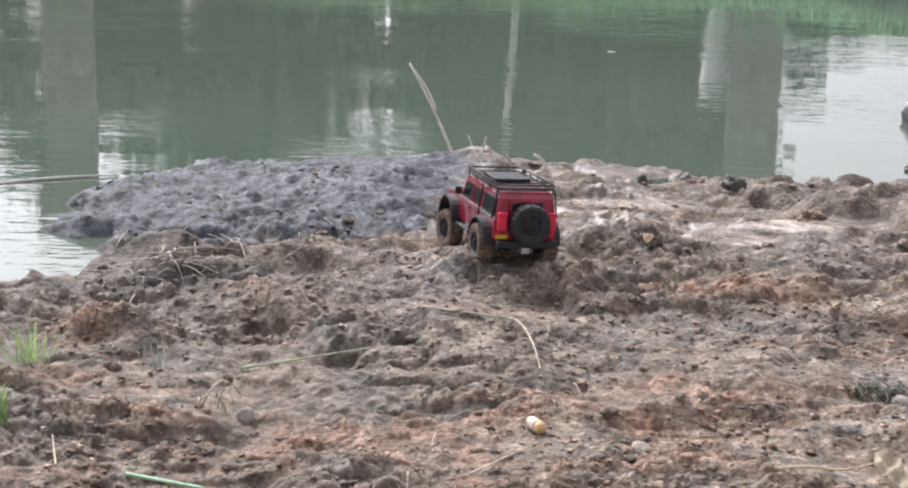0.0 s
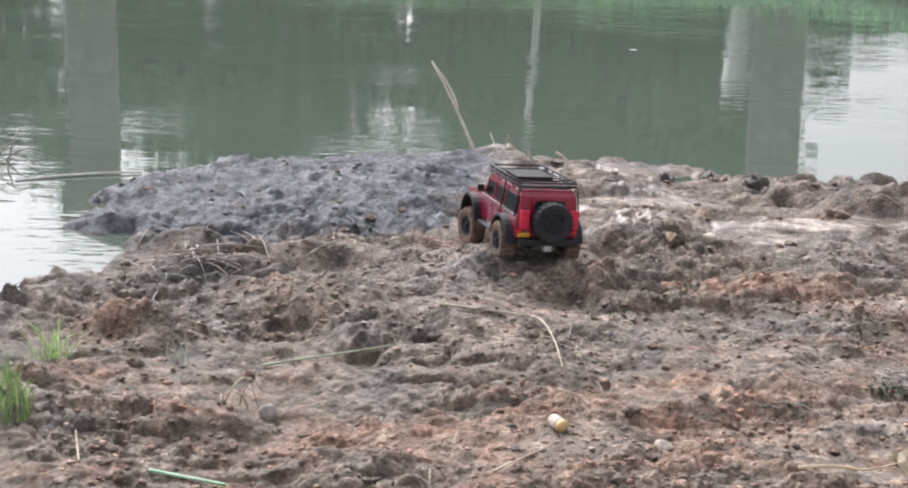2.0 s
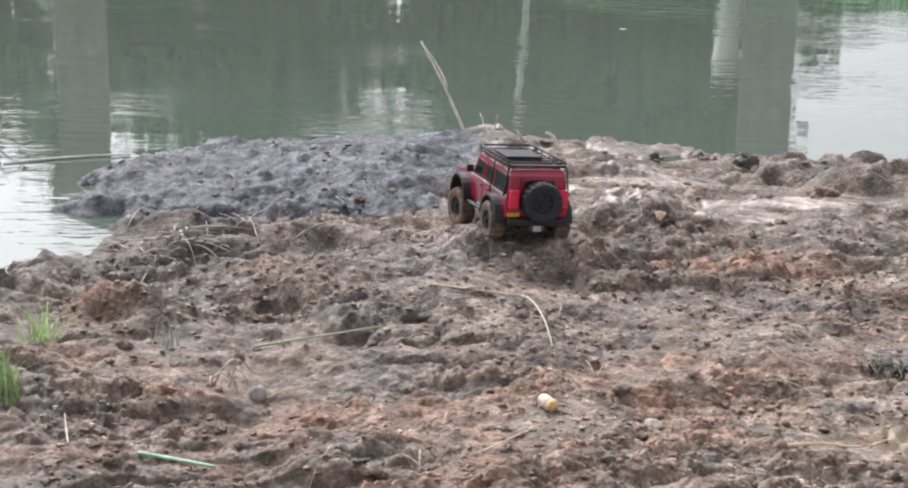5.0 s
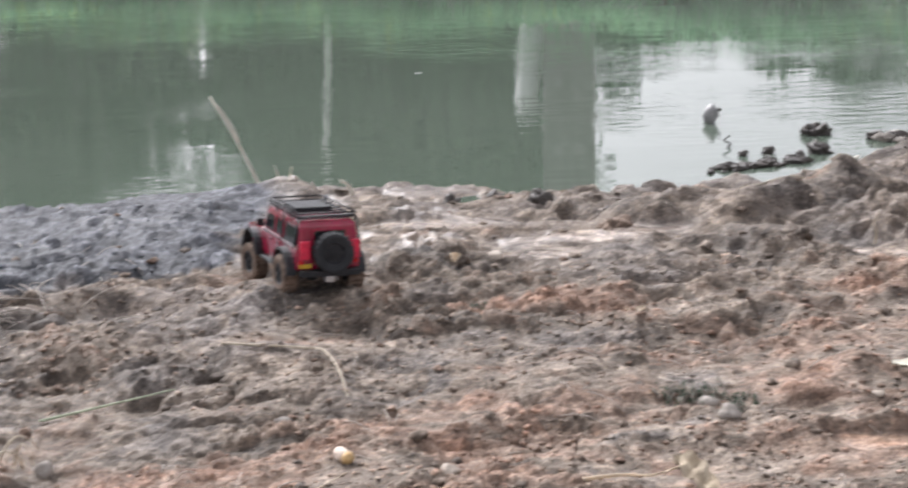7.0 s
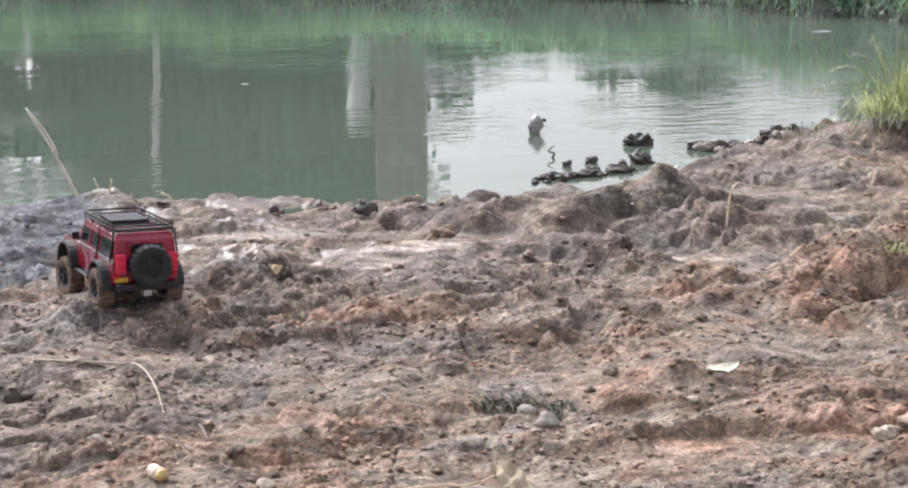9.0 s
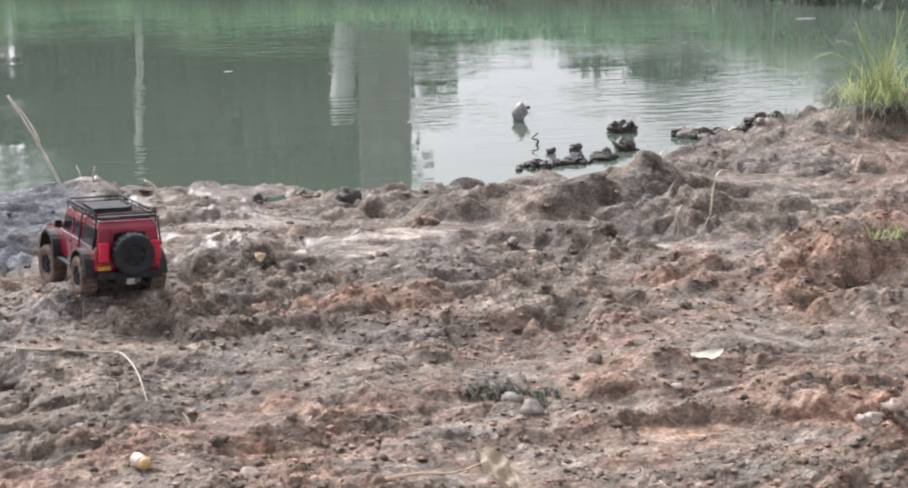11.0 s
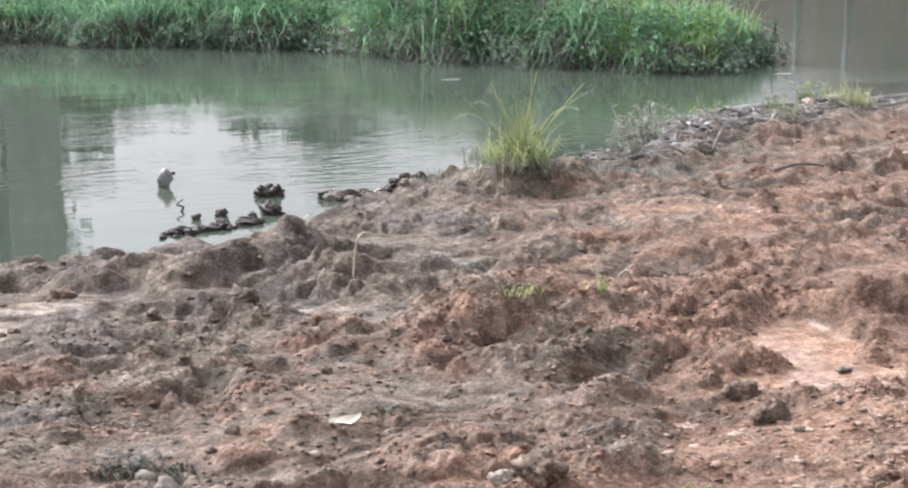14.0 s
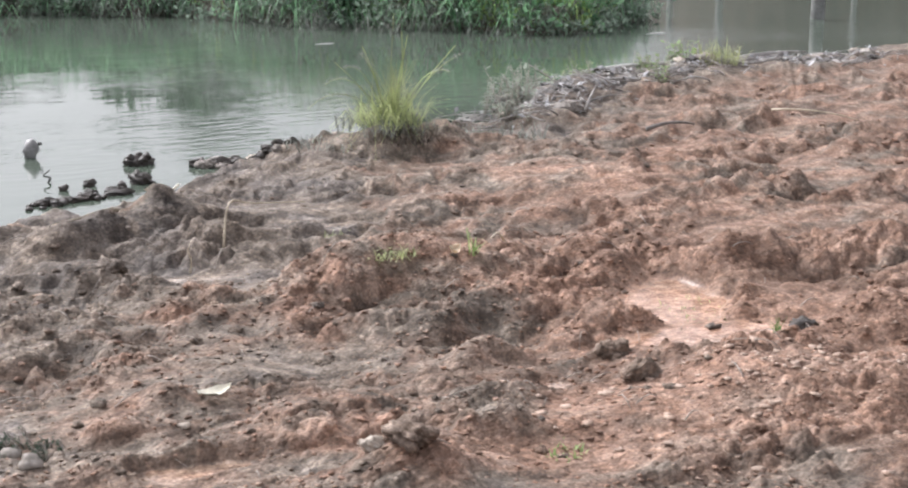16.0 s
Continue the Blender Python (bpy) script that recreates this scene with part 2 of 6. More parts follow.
def merge(blocks):
    vs, fs = [], []
    for v, f in blocks:
        o = len(vs)
        vs.extend(v)
        fs.extend(tuple(i + o for i in q) for q in f)
    return vs, fs


# ---- the lie of the land ----
rng = np.random.default_rng(7)
PERM = rng.permutation(512)
PERM = np.concatenate([PERM, PERM])
GRAD = np.stack([np.cos(np.arange(512) * 2.399), np.sin(np.arange(512) * 2.399)], 1)


def perlin(x, y, seed=0):
    x, y = x + seed * 17.31, y + seed * 9.73
    xi, yi = np.floor(x).astype(int), np.floor(y).astype(int)
    xf, yf = x - xi, y - yi
    u, v = xf ** 3 * (xf * (xf * 6 - 15) + 10), yf ** 3 * (yf * (yf * 6 - 15) + 10)

    def g(i, j):
        h = PERM[(PERM[(xi + i) % 512] + yi + j) % 512]
        return GRAD[h, 0] * (xf - i) + GRAD[h, 1] * (yf - j)
    a, b = g(0, 0) * (1 - u) + g(1, 0) * u, g(0, 1) * (1 - u) + g(1, 1) * u
    return (a * (1 - v) + b * v) * 1.5


def clods(x, y, seed, keep):
    """Rounded lumps, one at most in each unit cell: height 0 to 1."""
    xi, yi = np.floor(x).astype(int), np.floor(y).astype(int)
    out = np.zeros_like(x)
    for i in (-1, 0, 1):
        for j in (-1, 0, 1):
            h = PERM[(PERM[(xi + i + seed * 37) % 512] + yi + j) % 512]
            h2 = PERM[(h + 91) % 512]
            h3 = PERM[(h2 + 53) % 512]
            px, py = xi + i + 0.15 + 0.7 * h / 512, yi + j + 0.15 + 0.7 * h2 / 512
            r = 0.35 + 0.45 * (h3 / 512)
            on = (PERM[(h3 + 7) % 512] / 512) < keep
            a = h * 0.05
            dx, dy = x - px, y - py
            q = ((dx * np.cos(a) + dy * np.sin(a)) / r) ** 2 + ((dy * np.cos(a) - dx * np.sin(a)) / (r * 0.7)) ** 2
            out = np.maximum(out, np.where(on, np.sqrt(np.clip(1 - q, 0, 1)) * r * 1.4, 0))
    return out


def slabs(x, y, seed):
    """Broken plates of mud: flat, uneven tops with narrow cracks between, height 0 to 1, and a chance number for each plate."""
    xi, yi = np.floor(x).astype(int), np.floor(y).astype(int)
    f1, f2, pick = np.full(x.shape, 9.0), np.full(x.shape, 9.0), np.zeros(x.shape)
    for i in (-1, 0, 1):
        for j in (-1, 0, 1):
            h = PERM[(PERM[(xi + i + seed * 37) % 512] + yi + j) % 512]
            h2 = PERM[(h + 91) % 512]
            d = np.hypot(x - (xi + i + 0.1 + 0.8 * h / 512), y - (yi + j + 0.1 + 0.8 * h2 / 512))
            closer = d < f1
            f2 = np.where(closer, f1, np.minimum(f2, d))
            pick = np.where(closer, PERM[(h2 + 53) % 512] / 512, pick)
            f1 = np.where(closer, d, f1)
    return sstep(0.02, 0.26, f2 - f1) * (0.15 + 0.85 * pick * pick) * (1 - 0.4 * f1), pick


def sstep(a, b, v):
    t = np.clip((v - a) / (b - a), 0, 1)
    return t * t * (3 - 2 * t)


SHORE = [(-60, 2.2), (-6, 3.3), (-3, 3.7), (-1.8, 4.08), (-1.4, 4.32), (-1.35, 4.48), (-1.28, 4.62), (-1.2, 4.74), (-1.15, 4.88), (-1.17, 5.03), (-1.34, 5.18), (-1.39, 5.47), (-1.39, 5.8),
         (-1.26, 6.08), (-1.01, 6.24), (-0.8, 6.36), (-0.5, 6.45), (-0.25, 6.45), (0.0, 6.5), (0.34, 6.4), (0.71, 6.33), (0.86, 6.24), (1.03, 6.14), (1.25, 5.98), (1.43, 6.05), (1.62, 6.08), (1.79, 6.24), (2.05, 6.28), (2.41, 6.46),
         (2.64, 6.62), (2.9, 6.86), (3.15, 6.98), (3.35, 7.2), (3.65, 7.38), (4.1, 7.36), (4.4, 7.2), (4.7, 7.6), (5.15, 8.15), (5.85, 8.45), (6.5, 8.6), (7.2, 8.6), (8.6, 8.9), (14, 10.2), (60, 14), (60, -60), (-60, -60)]
ISLAND = [(-12, 18.6), (-1.5, 16.7), (1.0, 15.8), (2.45, 15.3), (3.3, 14.55), (4.2, 14.05), (5.0, 13.6), (5.4, 12.85), (5.8, 12.3), (6.3, 11.65), (6.7, 11.22), (7.1, 11.0), (7.6, 10.98), (8.2, 11.5), (8.4, 12.0),
          (7.9, 13.0), (6.0, 14.8), (3.0, 17.0), (-4, 20), (-14, 22)]


def inland(x, y, outline):
    """Distance to an outline: positive inside."""
    best = np.full(x.shape, 1e9)
    inside = np.zeros(x.shape, bool)
    for (ax, ay), (bx, by) in zip(outline, outline[1:] + outline[:1]):
        dx, dy = bx - ax, by - ay
        t = np.clip(((x - ax) * dx + (y - ay) * dy) / (dx * dx + dy * dy), 0, 1)
        best = np.minimum(best, np.hypot(x - ax - t * dx, y - ay - t * dy))
        cross = ((ay > y) != (by > y)) & (x < (bx - ax) * (y - ay) / (by - ay + 1e-12) + ax)
        inside ^= cross
    return np.where(inside, best, -best)


# mounds and hollows: x, y, radius along x and y, height, turn in degrees
MOUNDS = [(-0.72, 5.31, 0.13, 0.04, -0.05, 5), (-0.86, 5.15, 0.11, 0.04, -0.05, 0), (-0.66, 4.86, 0.14, 0.05, 0.04, 0), (-0.45, 4.75, 0.10, 0.035, -0.04, 0), (-0.94, 4.9, 0.11, 0.04, 0.05, 15),
          (-0.85, 4.46, 0.05, 0.035, -0.05, 0), (-1.0, 4.5, 0.06, 0.03, -0.04, 0), (-0.26, 4.66, 0.06, 0.03, -0.035, 0), (-0.2, 4.36, 0.05, 0.03, -0.04, 0), (-0.66, 4.30, 0.22, 0.12, 0.05, -20),
          (-0.92, 3.98, 0.14, 0.09, 0.06, 0), (-0.12, 4.05, 0.24, 0.08, 0.045, 0), (0.10, 3.85, 0.14, 0.10, 0.05, 0), (0.53, 4.94, 0.14, 0.06, 0.04, 0)]
MOUNDS += [(1.69, 5.42, 0.22, 0.10, 0.07, 15), (2.05, 5.62, 0.30, 0.13, 0.10, 10), (2.2, 5.28, 0.16, 0.09, 0.06, 0), (1.34, 5.52, 0.20, 0.09, 0.05, 0), (2.47, 4.52, 0.36, 0.20, 0.10, 10), (2.22, 4.42, 0.20, 0.14, 0.045, 0),
           (2.5, 4.10, 0.30, 0.08, 0.05, 0), (2.45, 3.90, 0.32, 0.06, -0.03, 0), (1.72, 5.05, 0.08, 0.05, 0.045, 0), (1.62, 4.62, 0.12, 0.06, 0.02, 0), (1.41, 3.73, 0.12, 0.08, 0.05, 0), (2.31, 3.66, 0.11, 0.05, 0.05, 0), (2.18, 3.32, 0.14, 0.08, 0.05, 0),
           (2.03, 3.14, 0.14, 0.08, 0.06, 0), (1.72, 2.96, 0.2, 0.12, 0.07, 0), (2.78, 3.04, 0.44, 0.27, 0.08, 0)]
MOUNDS += [(3.5, 3.42, 0.2, 0.12, 0.07, 0), (3.45, 4.12, 0.36, 0.08, 0.06, -8), (3.98, 4.02, 0.3, 0.12, 0.06, 0), (3.56, 6.64, 0.36, 0.2, 0.08, 10), (3.9, 5.6, 0.8, 0.5, 0.05, 0), (5.0, 7.45, 0.45, 0.2, 0.07, 35), (6.4, 8.05, 0.8, 0.2, 0.05, 8)]
# puddles and wet hollows: x, y, radius along x and y, turn
PUDDLES = [(1.92, 4.92, 0.17, 0.07, 0), (3.15, 3.97, 0.17, 0.27, -25), (3.05, 3.60, 0.34, 0.15, -10), (2.42, 3.40, 0.14, 0.07, 0), (1.16, 5.32, 0.3, 0.10, 5),
           (0.45, 5.53, 0.26, 0.09, 0), (1.18, 4.61, 0.13, 0.06, 0), (0.85, 5.1, 0.2, 0.07, 0), (1.36, 3.33, 0.14, 0.06, 0), (2.62, 5.35, 0.2, 0.07, 0)]
# patches of differing soil and one painted shade: x, y, radius along x and y, turn, how much redder (+) or greyer (-)
# (2.5, 4.0) greys a mound's front face as painted shade
PATCHES = [(1.72, 2.97, 0.22, 0.13, 0, 0.5), (0.04, 4.22, 0.30, 0.07, 0, 0.55), (0.6, 4.5, 0.45, 0.14, 0, 0.38), (0.62, 4.14, 0.30, 0.10, 5, -0.75), (0.55, 4.93, 0.26, 0.10, 0, -0.30), (0.10, 3.86, 0.16, 0.11, 0, -0.45), (-0.92, 3.98, 0.16, 0.10, 0, 0.22),
           (-0.66, 4.33, 0.14, 0.07, -20, 0.4), (-0.45, 3.35, 0.3, 0.15, 0, 0.4), (0.0, 3.36, 0.25, 0.10, 0, 0.35), (2.2, 4.5, 0.5, 0.2, 0, 0.35), (2.5, 4.0, 0.3, 0.09, 0, -0.55), (1.6, 5.0, 0.55, 0.4, 0, -0.35),
           (2.78, 3.04, 0.55, 0.32, 0, 0.35), (2.05, 3.14, 0.16, 0.09, 0, -0.7), (1.41, 3.73, 0.14, 0.09, 0, 0.3), (2.0, 3.9, 0.3, 0.12, 0, -0.4),
           (3.55, 6.5, 0.55, 0.25, 0, -0.5), (5.0, 7.4, 0.6, 0.3, 30, -0.8), (6.5, 8.05, 1.1, 0.22, 8, -0.8)]
# dark damp soil and painted shade (-), pale dry clay and painted light (+): x, y, radius along x and y, turn, amount
# (2.5, 4.0) and (2.3, 4.52) paint one mound's shaded front and lit top
# (3.08, 3.8), (0.45, 5.5) and (1.15, 5.3) lighten puddles with painted sheen
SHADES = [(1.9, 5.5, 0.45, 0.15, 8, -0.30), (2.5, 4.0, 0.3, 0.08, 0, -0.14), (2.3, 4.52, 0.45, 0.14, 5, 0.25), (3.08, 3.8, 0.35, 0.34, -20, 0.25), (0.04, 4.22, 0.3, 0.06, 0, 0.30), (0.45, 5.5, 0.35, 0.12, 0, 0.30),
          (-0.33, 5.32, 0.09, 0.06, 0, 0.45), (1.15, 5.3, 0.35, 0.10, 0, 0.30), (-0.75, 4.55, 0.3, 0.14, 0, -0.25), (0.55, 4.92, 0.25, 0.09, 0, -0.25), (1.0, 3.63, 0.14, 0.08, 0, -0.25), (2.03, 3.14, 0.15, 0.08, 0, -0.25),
          (0.8, 3.35, 0.5, 0.2, 0, 0.22), (3.4, 4.12, 0.3, 0.07, -8, -0.25), (-0.25, 4.85, 0.3, 0.10, 0, 0.20), (-0.9, 3.98, 0.15, 0.08, 0, -0.25), (0.6, 4.52, 0.4, 0.10, 0, -0.15)]
CAR_X, CAR_Y, CAR_TURN = 0.095, 4.77, 16.0


def turned(x, y, cx, cy, rx, ry, deg):
    a = math.radians(deg)
    dx, dy = x - cx, y - cy
    return np.hypot((dx * math.cos(a) + dy * math.sin(a)) / rx, (dy * math.cos(a) - dx * math.sin(a)) / ry)


def packed(x, y):
    """1 where wheels have pressed the soil flat, in long bands; 0 between."""
    return sstep(0.0, 0.30, perlin(x * 1.0 + y * 0.55, (y - 0.30 * x) * 2.6, 31)) * sstep(0.7, 1.5, x + 0.4 * (4.6 - y)) + 0.75 * sstep(0.0, 0.4, perlin(x * 1.7, y * 1.7, 31)) * sstep(1.5, 0.7, x + 0.4 * (4.6 - y))


def terrain(x, y):
    """Height, tone, wetness and paleness of the ground."""
    wx, wy = x + 0.06 * perlin(x * 5, y * 5, 11), y + 0.06 * perlin(x * 5, y * 5, 12)
    d = inland(wx + 0.05 * perlin(x * 14, y * 14, 14), wy, SHORE) + 0.06 * sstep(-0.9, -0.2, x)
    di = inland(x + 0.3 * perlin(x * 1.3, y * 1.3, 5), y + 0.3 * perlin(x * 1.3, y * 1.3, 6), ISLAND)
    far = y - 22.6 - 0.1 * (x - 13) + 0.8 * perlin(x * 0.15, y * 0.15, 8)
    rise = sstep(0.52, 0.95, x / np.maximum(y, 1.0)) * sstep(1.0, 4.5, far) * 3.6
    land = np.clip(d, 0, 50)
    base = 0.022 + 0.062 * (1 - np.exp(-land / 0.3)) + 0.01 * np.clip(land - 1.0, 0, 4)
    base = np.where(d > 0, base * sstep(0, 0.07, d) + 0.004, -0.5 * (1 - np.exp(d / 0.9)))
    isl = np.where(di > -0.4, 0.32 * sstep(-0.1, 0.25, di) - 0.1, -1)
    fb = np.where(far > -1, 0.9 * sstep(-0.5, 2.5, far) - 0.15 + 0.25 * perlin(x * 0.3, y * 0.3, 3) * sstep(0, 3, far) + rise, -1)
    base = np.maximum(base, np.maximum(isl, fb))
    bump_on = sstep(-0.25, 0.12, d)
    reach, bearing = np.hypot(x, y), np.degrees(np.arctan2(x, y))
    fine = sstep(2.1, 2.6, reach) * sstep(13.0, 10.0, reach) * sstep(-20, -16.5, bearing) * sstep(49, 45.5, bearing)
    spit = sstep(0.15, -0.35, x) * sstep(4.95, 5.3, y)
    flat = sstep(4.6, 5.1, y) * sstep(1.5, 0.9, x) * (1 - spit) * sstep(-0.6, -0.2, x)
    wet = np.zeros_like(x)
    for cx, cy, rx, ry, a in PUDDLES:
        wet = np.maximum(wet, sstep(1.35, 0.75, turned(wx + 0.05 * perlin(x * 9, y * 9, 21), wy, cx, cy, rx, ry, a)))
    band = packed(x, y)
    calm = np.maximum(wet, band * 0.9)
    heap = sum((1.4 if cx > 1 and h > 0 else 1.1) * h * np.exp(-turned(wx, wy, cx, cy, rx, ry, a) ** 2) for cx, cy, rx, ry, h, a in MOUNDS)
    rough_amt = (1.1 - 0.85 * calm) * (1 - 0.65 * spit) * (1 - 0.3 * flat) * (0.62 + 0.38 * sstep(3.6, 4.6, y + 0.25 * np.clip(x - 1.2, 0, 3)))
    rough_amt = rough_amt * (1 - 0.55 * np.exp(-turned(wx, wy, 2.4, 4.55, 0.42, 0.2, 5) ** 2))
    big = sstep(-0.2, 0.3, perlin(x * 1.1, y * 1.1, 33))
    mid = 0.2 + 0.8 * sstep(-0.2, 0.3, perlin(x * 2.0, y * 2.6, 34))
    dry = (1 - 0.9 * wet) * (1 - 0.5 * band) * fine
    vx, vy = x + 0.03 * perlin(x * 9, y * 9, 16) + 0.008 * perlin(x * 40, y * 40, 17), y + 0.03 * perlin(x * 9, y * 9, 18)
    z = 0.03 * perlin(x * 1.3, y * 1.3, 1) + 0.046 * perlin(wx * 2.6, wy * 4.4, 2) * (0.35 + 0.65 * rough_amt) - 0.034
    z += 0.016 * (1 - np.abs(perlin(wx * 4.2, wy * 7.5, 3)) * 2) * rough_amt
    rough_amt = rough_amt * fine
    large, pick1 = slabs(vx * 5.5 + 0.4, vy * 8.5, 1)
    middle, pick2 = slabs(vx * 13 + 3.3, vy * 19, 2)
    small, pick3 = slabs(vx * 31, vy * 40, 3)
    z += 0.044 * large * rough_amt * big * (1 - 0.5 * np.clip(heap / 0.07, 0, 1))
    z += 0.032 * middle * rough_amt * mid * (1 - 0.45 * sstep(5.0, 8.0, reach)) * (1 - 0.2 * sstep(0.9, 1.6, x))
    z += 0.014 * small * (0.2 + 0.8 * mid) * dry * sstep(7.0, 4.2, reach) * (1 - 0.5 * sstep(0.9, 1.6, x))
    pale = fine * ((0.26 * (pick1 - 0.5) * big + 0.40 * (pick2 - 0.5) * mid) * (1 - 0.7 * calm) + 0.30 * (pick3 - 0.5) * (1 - 0.6 * wet))
    # 0.4 * wet lightens puddles: silty water with sky glint painted in
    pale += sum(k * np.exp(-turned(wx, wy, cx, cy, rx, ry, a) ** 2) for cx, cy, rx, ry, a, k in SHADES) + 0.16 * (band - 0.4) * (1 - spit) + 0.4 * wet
    z += 0.026 * clods(wx * 8 + 3.3, wy * 12, 2, 0.18) * rough_amt + 0.012 * clods(x * 24 + 0.5, y * 29, 6, 0.2) * mid * dry
    z += 0.003 * perlin(x * 34, y * 34, 5) * dry + 0.0022 * perlin(x * 75, y * 75, 6) * dry
    z -= 0.034 * clods(wx * 4.2 + 1.7, wy * 9 + 4.1, 4, 0.26) * rough_amt * (1.1 - big)
    z -= 0.014 * clods(wx * 11 + 1.7, wy * 18 + 4.1, 5, 0.26) * rough_amt
    grit, pick4 = slabs(x * 26, y * 30, 9)
    pale += 0.55 * (pick4 - 0.38) * spit * fine
    z += (0.014 * grit + 0.004 * perlin(x * 70, y * 60, 19) - 0.010 * clods(x * 17, y * 22, 8, 0.3)) * spit * fine
    z -= 0.03 * wet
    z += heap
    under = np.exp(-(turned(x, y, CAR_X, CAR_Y, 0.2, 0.32, CAR_TURN) / 1.0) ** 4)
    z = z * (1 - 0.85 * under)
    z -= 0.032 * np.exp(-turned(x, y, CAR_X - 0.145, CAR_Y + 0.13, 0.1, 0.1, 0) ** 2)
    near = sstep(14, 9, np.hypot(x, y - 3))
    z = base + z * bump_on * (0.25 + 0.75 * near)
    z += bump_on * 0.02 * under
    z = z * (1 - wet) + (0.056 + 0.002 * perlin(x * 6, y * 6, 22)) * wet
    tone = 0.30 + 0.36 * sstep(4.3, 3.2, y - 0.3 * np.clip(x, -1, 3)) + 0.62 * sstep(2.2, 3.4, x + 0.2 * (4.6 - y)) - 1.0 * spit - 0.55 * sstep(0.95, 0.1, d)
    tone += 0.35 * perlin(x * 1.1, y * 1.1, 41) + 0.42 * perlin(wx * 2.6, wy * 6.0, 42) + 0.3 * perlin(wx * 7, wy * 14, 43)
    tone += sum(k * np.exp(-turned(wx, wy, cx, cy, rx, ry, a) ** 2) for cx, cy, rx, ry, a, k in PATCHES)
    tone += -0.12 * wet * sstep(0.8, 1.8, x) + 0.3 * (pick2 - 0.5) * fine * (1 - spit)
    tone = np.where(y > 9.8, 0.12, tone)
    low = sstep(0.004, -0.02, z - base - 0.01)
    wetness = np.clip(np.maximum(wet * 1.0, np.minimum(0.62, 0.3 * low * (1 - 0.7 * flat) + 0.2 * spit + 0.3 * sstep(0.16, 0.0, d) + 0.3 * sstep(0.0, -0.8, x + 0.2 * perlin(x * 3, y * 3, 52)) + 0.28 * (1 - flat) * sstep(0.05, 0.5, perlin(x * 2.3, y * 3.6, 51)))), 0, 1)
    sheen = np.maximum(flat, 0.8 * spit) * sstep(0.05, 0.35, perlin(wx * 2.6, wy * 6.5, 55))
    wetness = np.maximum(wetness, 0.86 * sheen)
    return z, np.clip(tone, 0.30 - 1.15 * spit, 1.15), wetness, pale


def ground_at(x, y):
    return float(terrain(np.array([float(x)]), np.array([float(y)]))[0][0])


def spread(start, stop, step, grow):
    out, s, v = [], step, start
    while abs(v - start) < abs(stop - start):
        s *= grow
        v += s if stop > start else -s
        out.append(v)
    return out


def build_ground():
    """One sheet of rings about the place where the viewer stands, fine on the near bank and coarse far off."""
    turn = np.radians(np.concatenate([spread(-17.5, -178, 0.072, 1.16)[::-1], np.arange(-17.5, 46.5, 0.072), spread(46.5, 178, 0.072, 1.16)]))
    rings = [2.4]
    while rings[-1] < 9.8:
        rings.append(rings[-1] + 1.75 * rings[-1] ** 2 / 3940)
    rings = np.concatenate([[q for q in spread(2.4, 0.05, 0.004, 1.12)[::-1] if q > 0.04], rings, np.arange(9.83, 17, 0.09), spread(17, 240, 0.09, 1.12)])
    turn = turn[(turn > -math.pi) & (turn < math.pi)]
    R, A = np.meshgrid(rings, turn, indexing="ij")
    X, Y = np.append(R * np.sin(A), 0), np.append(R * np.cos(A), 0)
    z, tone, wet, pale = terrain(X, Y)
    nr, na = len(rings), len(turn)
    me = bpy.data.meshes.new("ground")
    me.vertices.add(nr * na + 1)
    me.vertices.foreach_set("co", np.stack([X, Y, z], 1).astype(np.float32).ravel())
    k = np.arange(na)
    k2 = (k + 1) % na
    row = (np.arange(nr - 1) * na)[:, None]
    quads = np.stack([row + k, row + na + k, row + na + k2, row + k2], 2).reshape(-1, 4)
    hub = np.stack([np.full(na, nr * na), k, k2], 1)
    corners = np.concatenate([quads.ravel(), hub.ravel()]).astype(np.int32)[::-1]
    sizes = np.concatenate([np.full(na, 3), np.full(len(quads), 4)])
    me.loops.add(len(corners))
    me.loops.foreach_set("vertex_index", np.ascontiguousarray(corners))
    me.polygons.add(len(sizes))
    me.polygons.foreach_set("loop_start", (np.cumsum(sizes) - sizes).astype(np.int32))
    me.polygons.foreach_set("use_smooth", np.ones(len(sizes), bool))
    me.update(calc_edges=True)
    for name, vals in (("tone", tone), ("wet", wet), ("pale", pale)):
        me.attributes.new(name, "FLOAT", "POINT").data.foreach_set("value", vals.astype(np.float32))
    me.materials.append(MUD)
    return tagged(new("ground", me), "churned grey-brown and reddish muddy bank with clods", "ground", kind="structure")


ground = build_ground()
water = mesh_object("water", [(-120, -2, 0), (160, -2, 0), (160, 60, 0), (-120, 60, 0)], [(0, 1, 2, 3)], WATER)
tagged(water, "murky green pond water with soft ripples", "water", kind="structure")


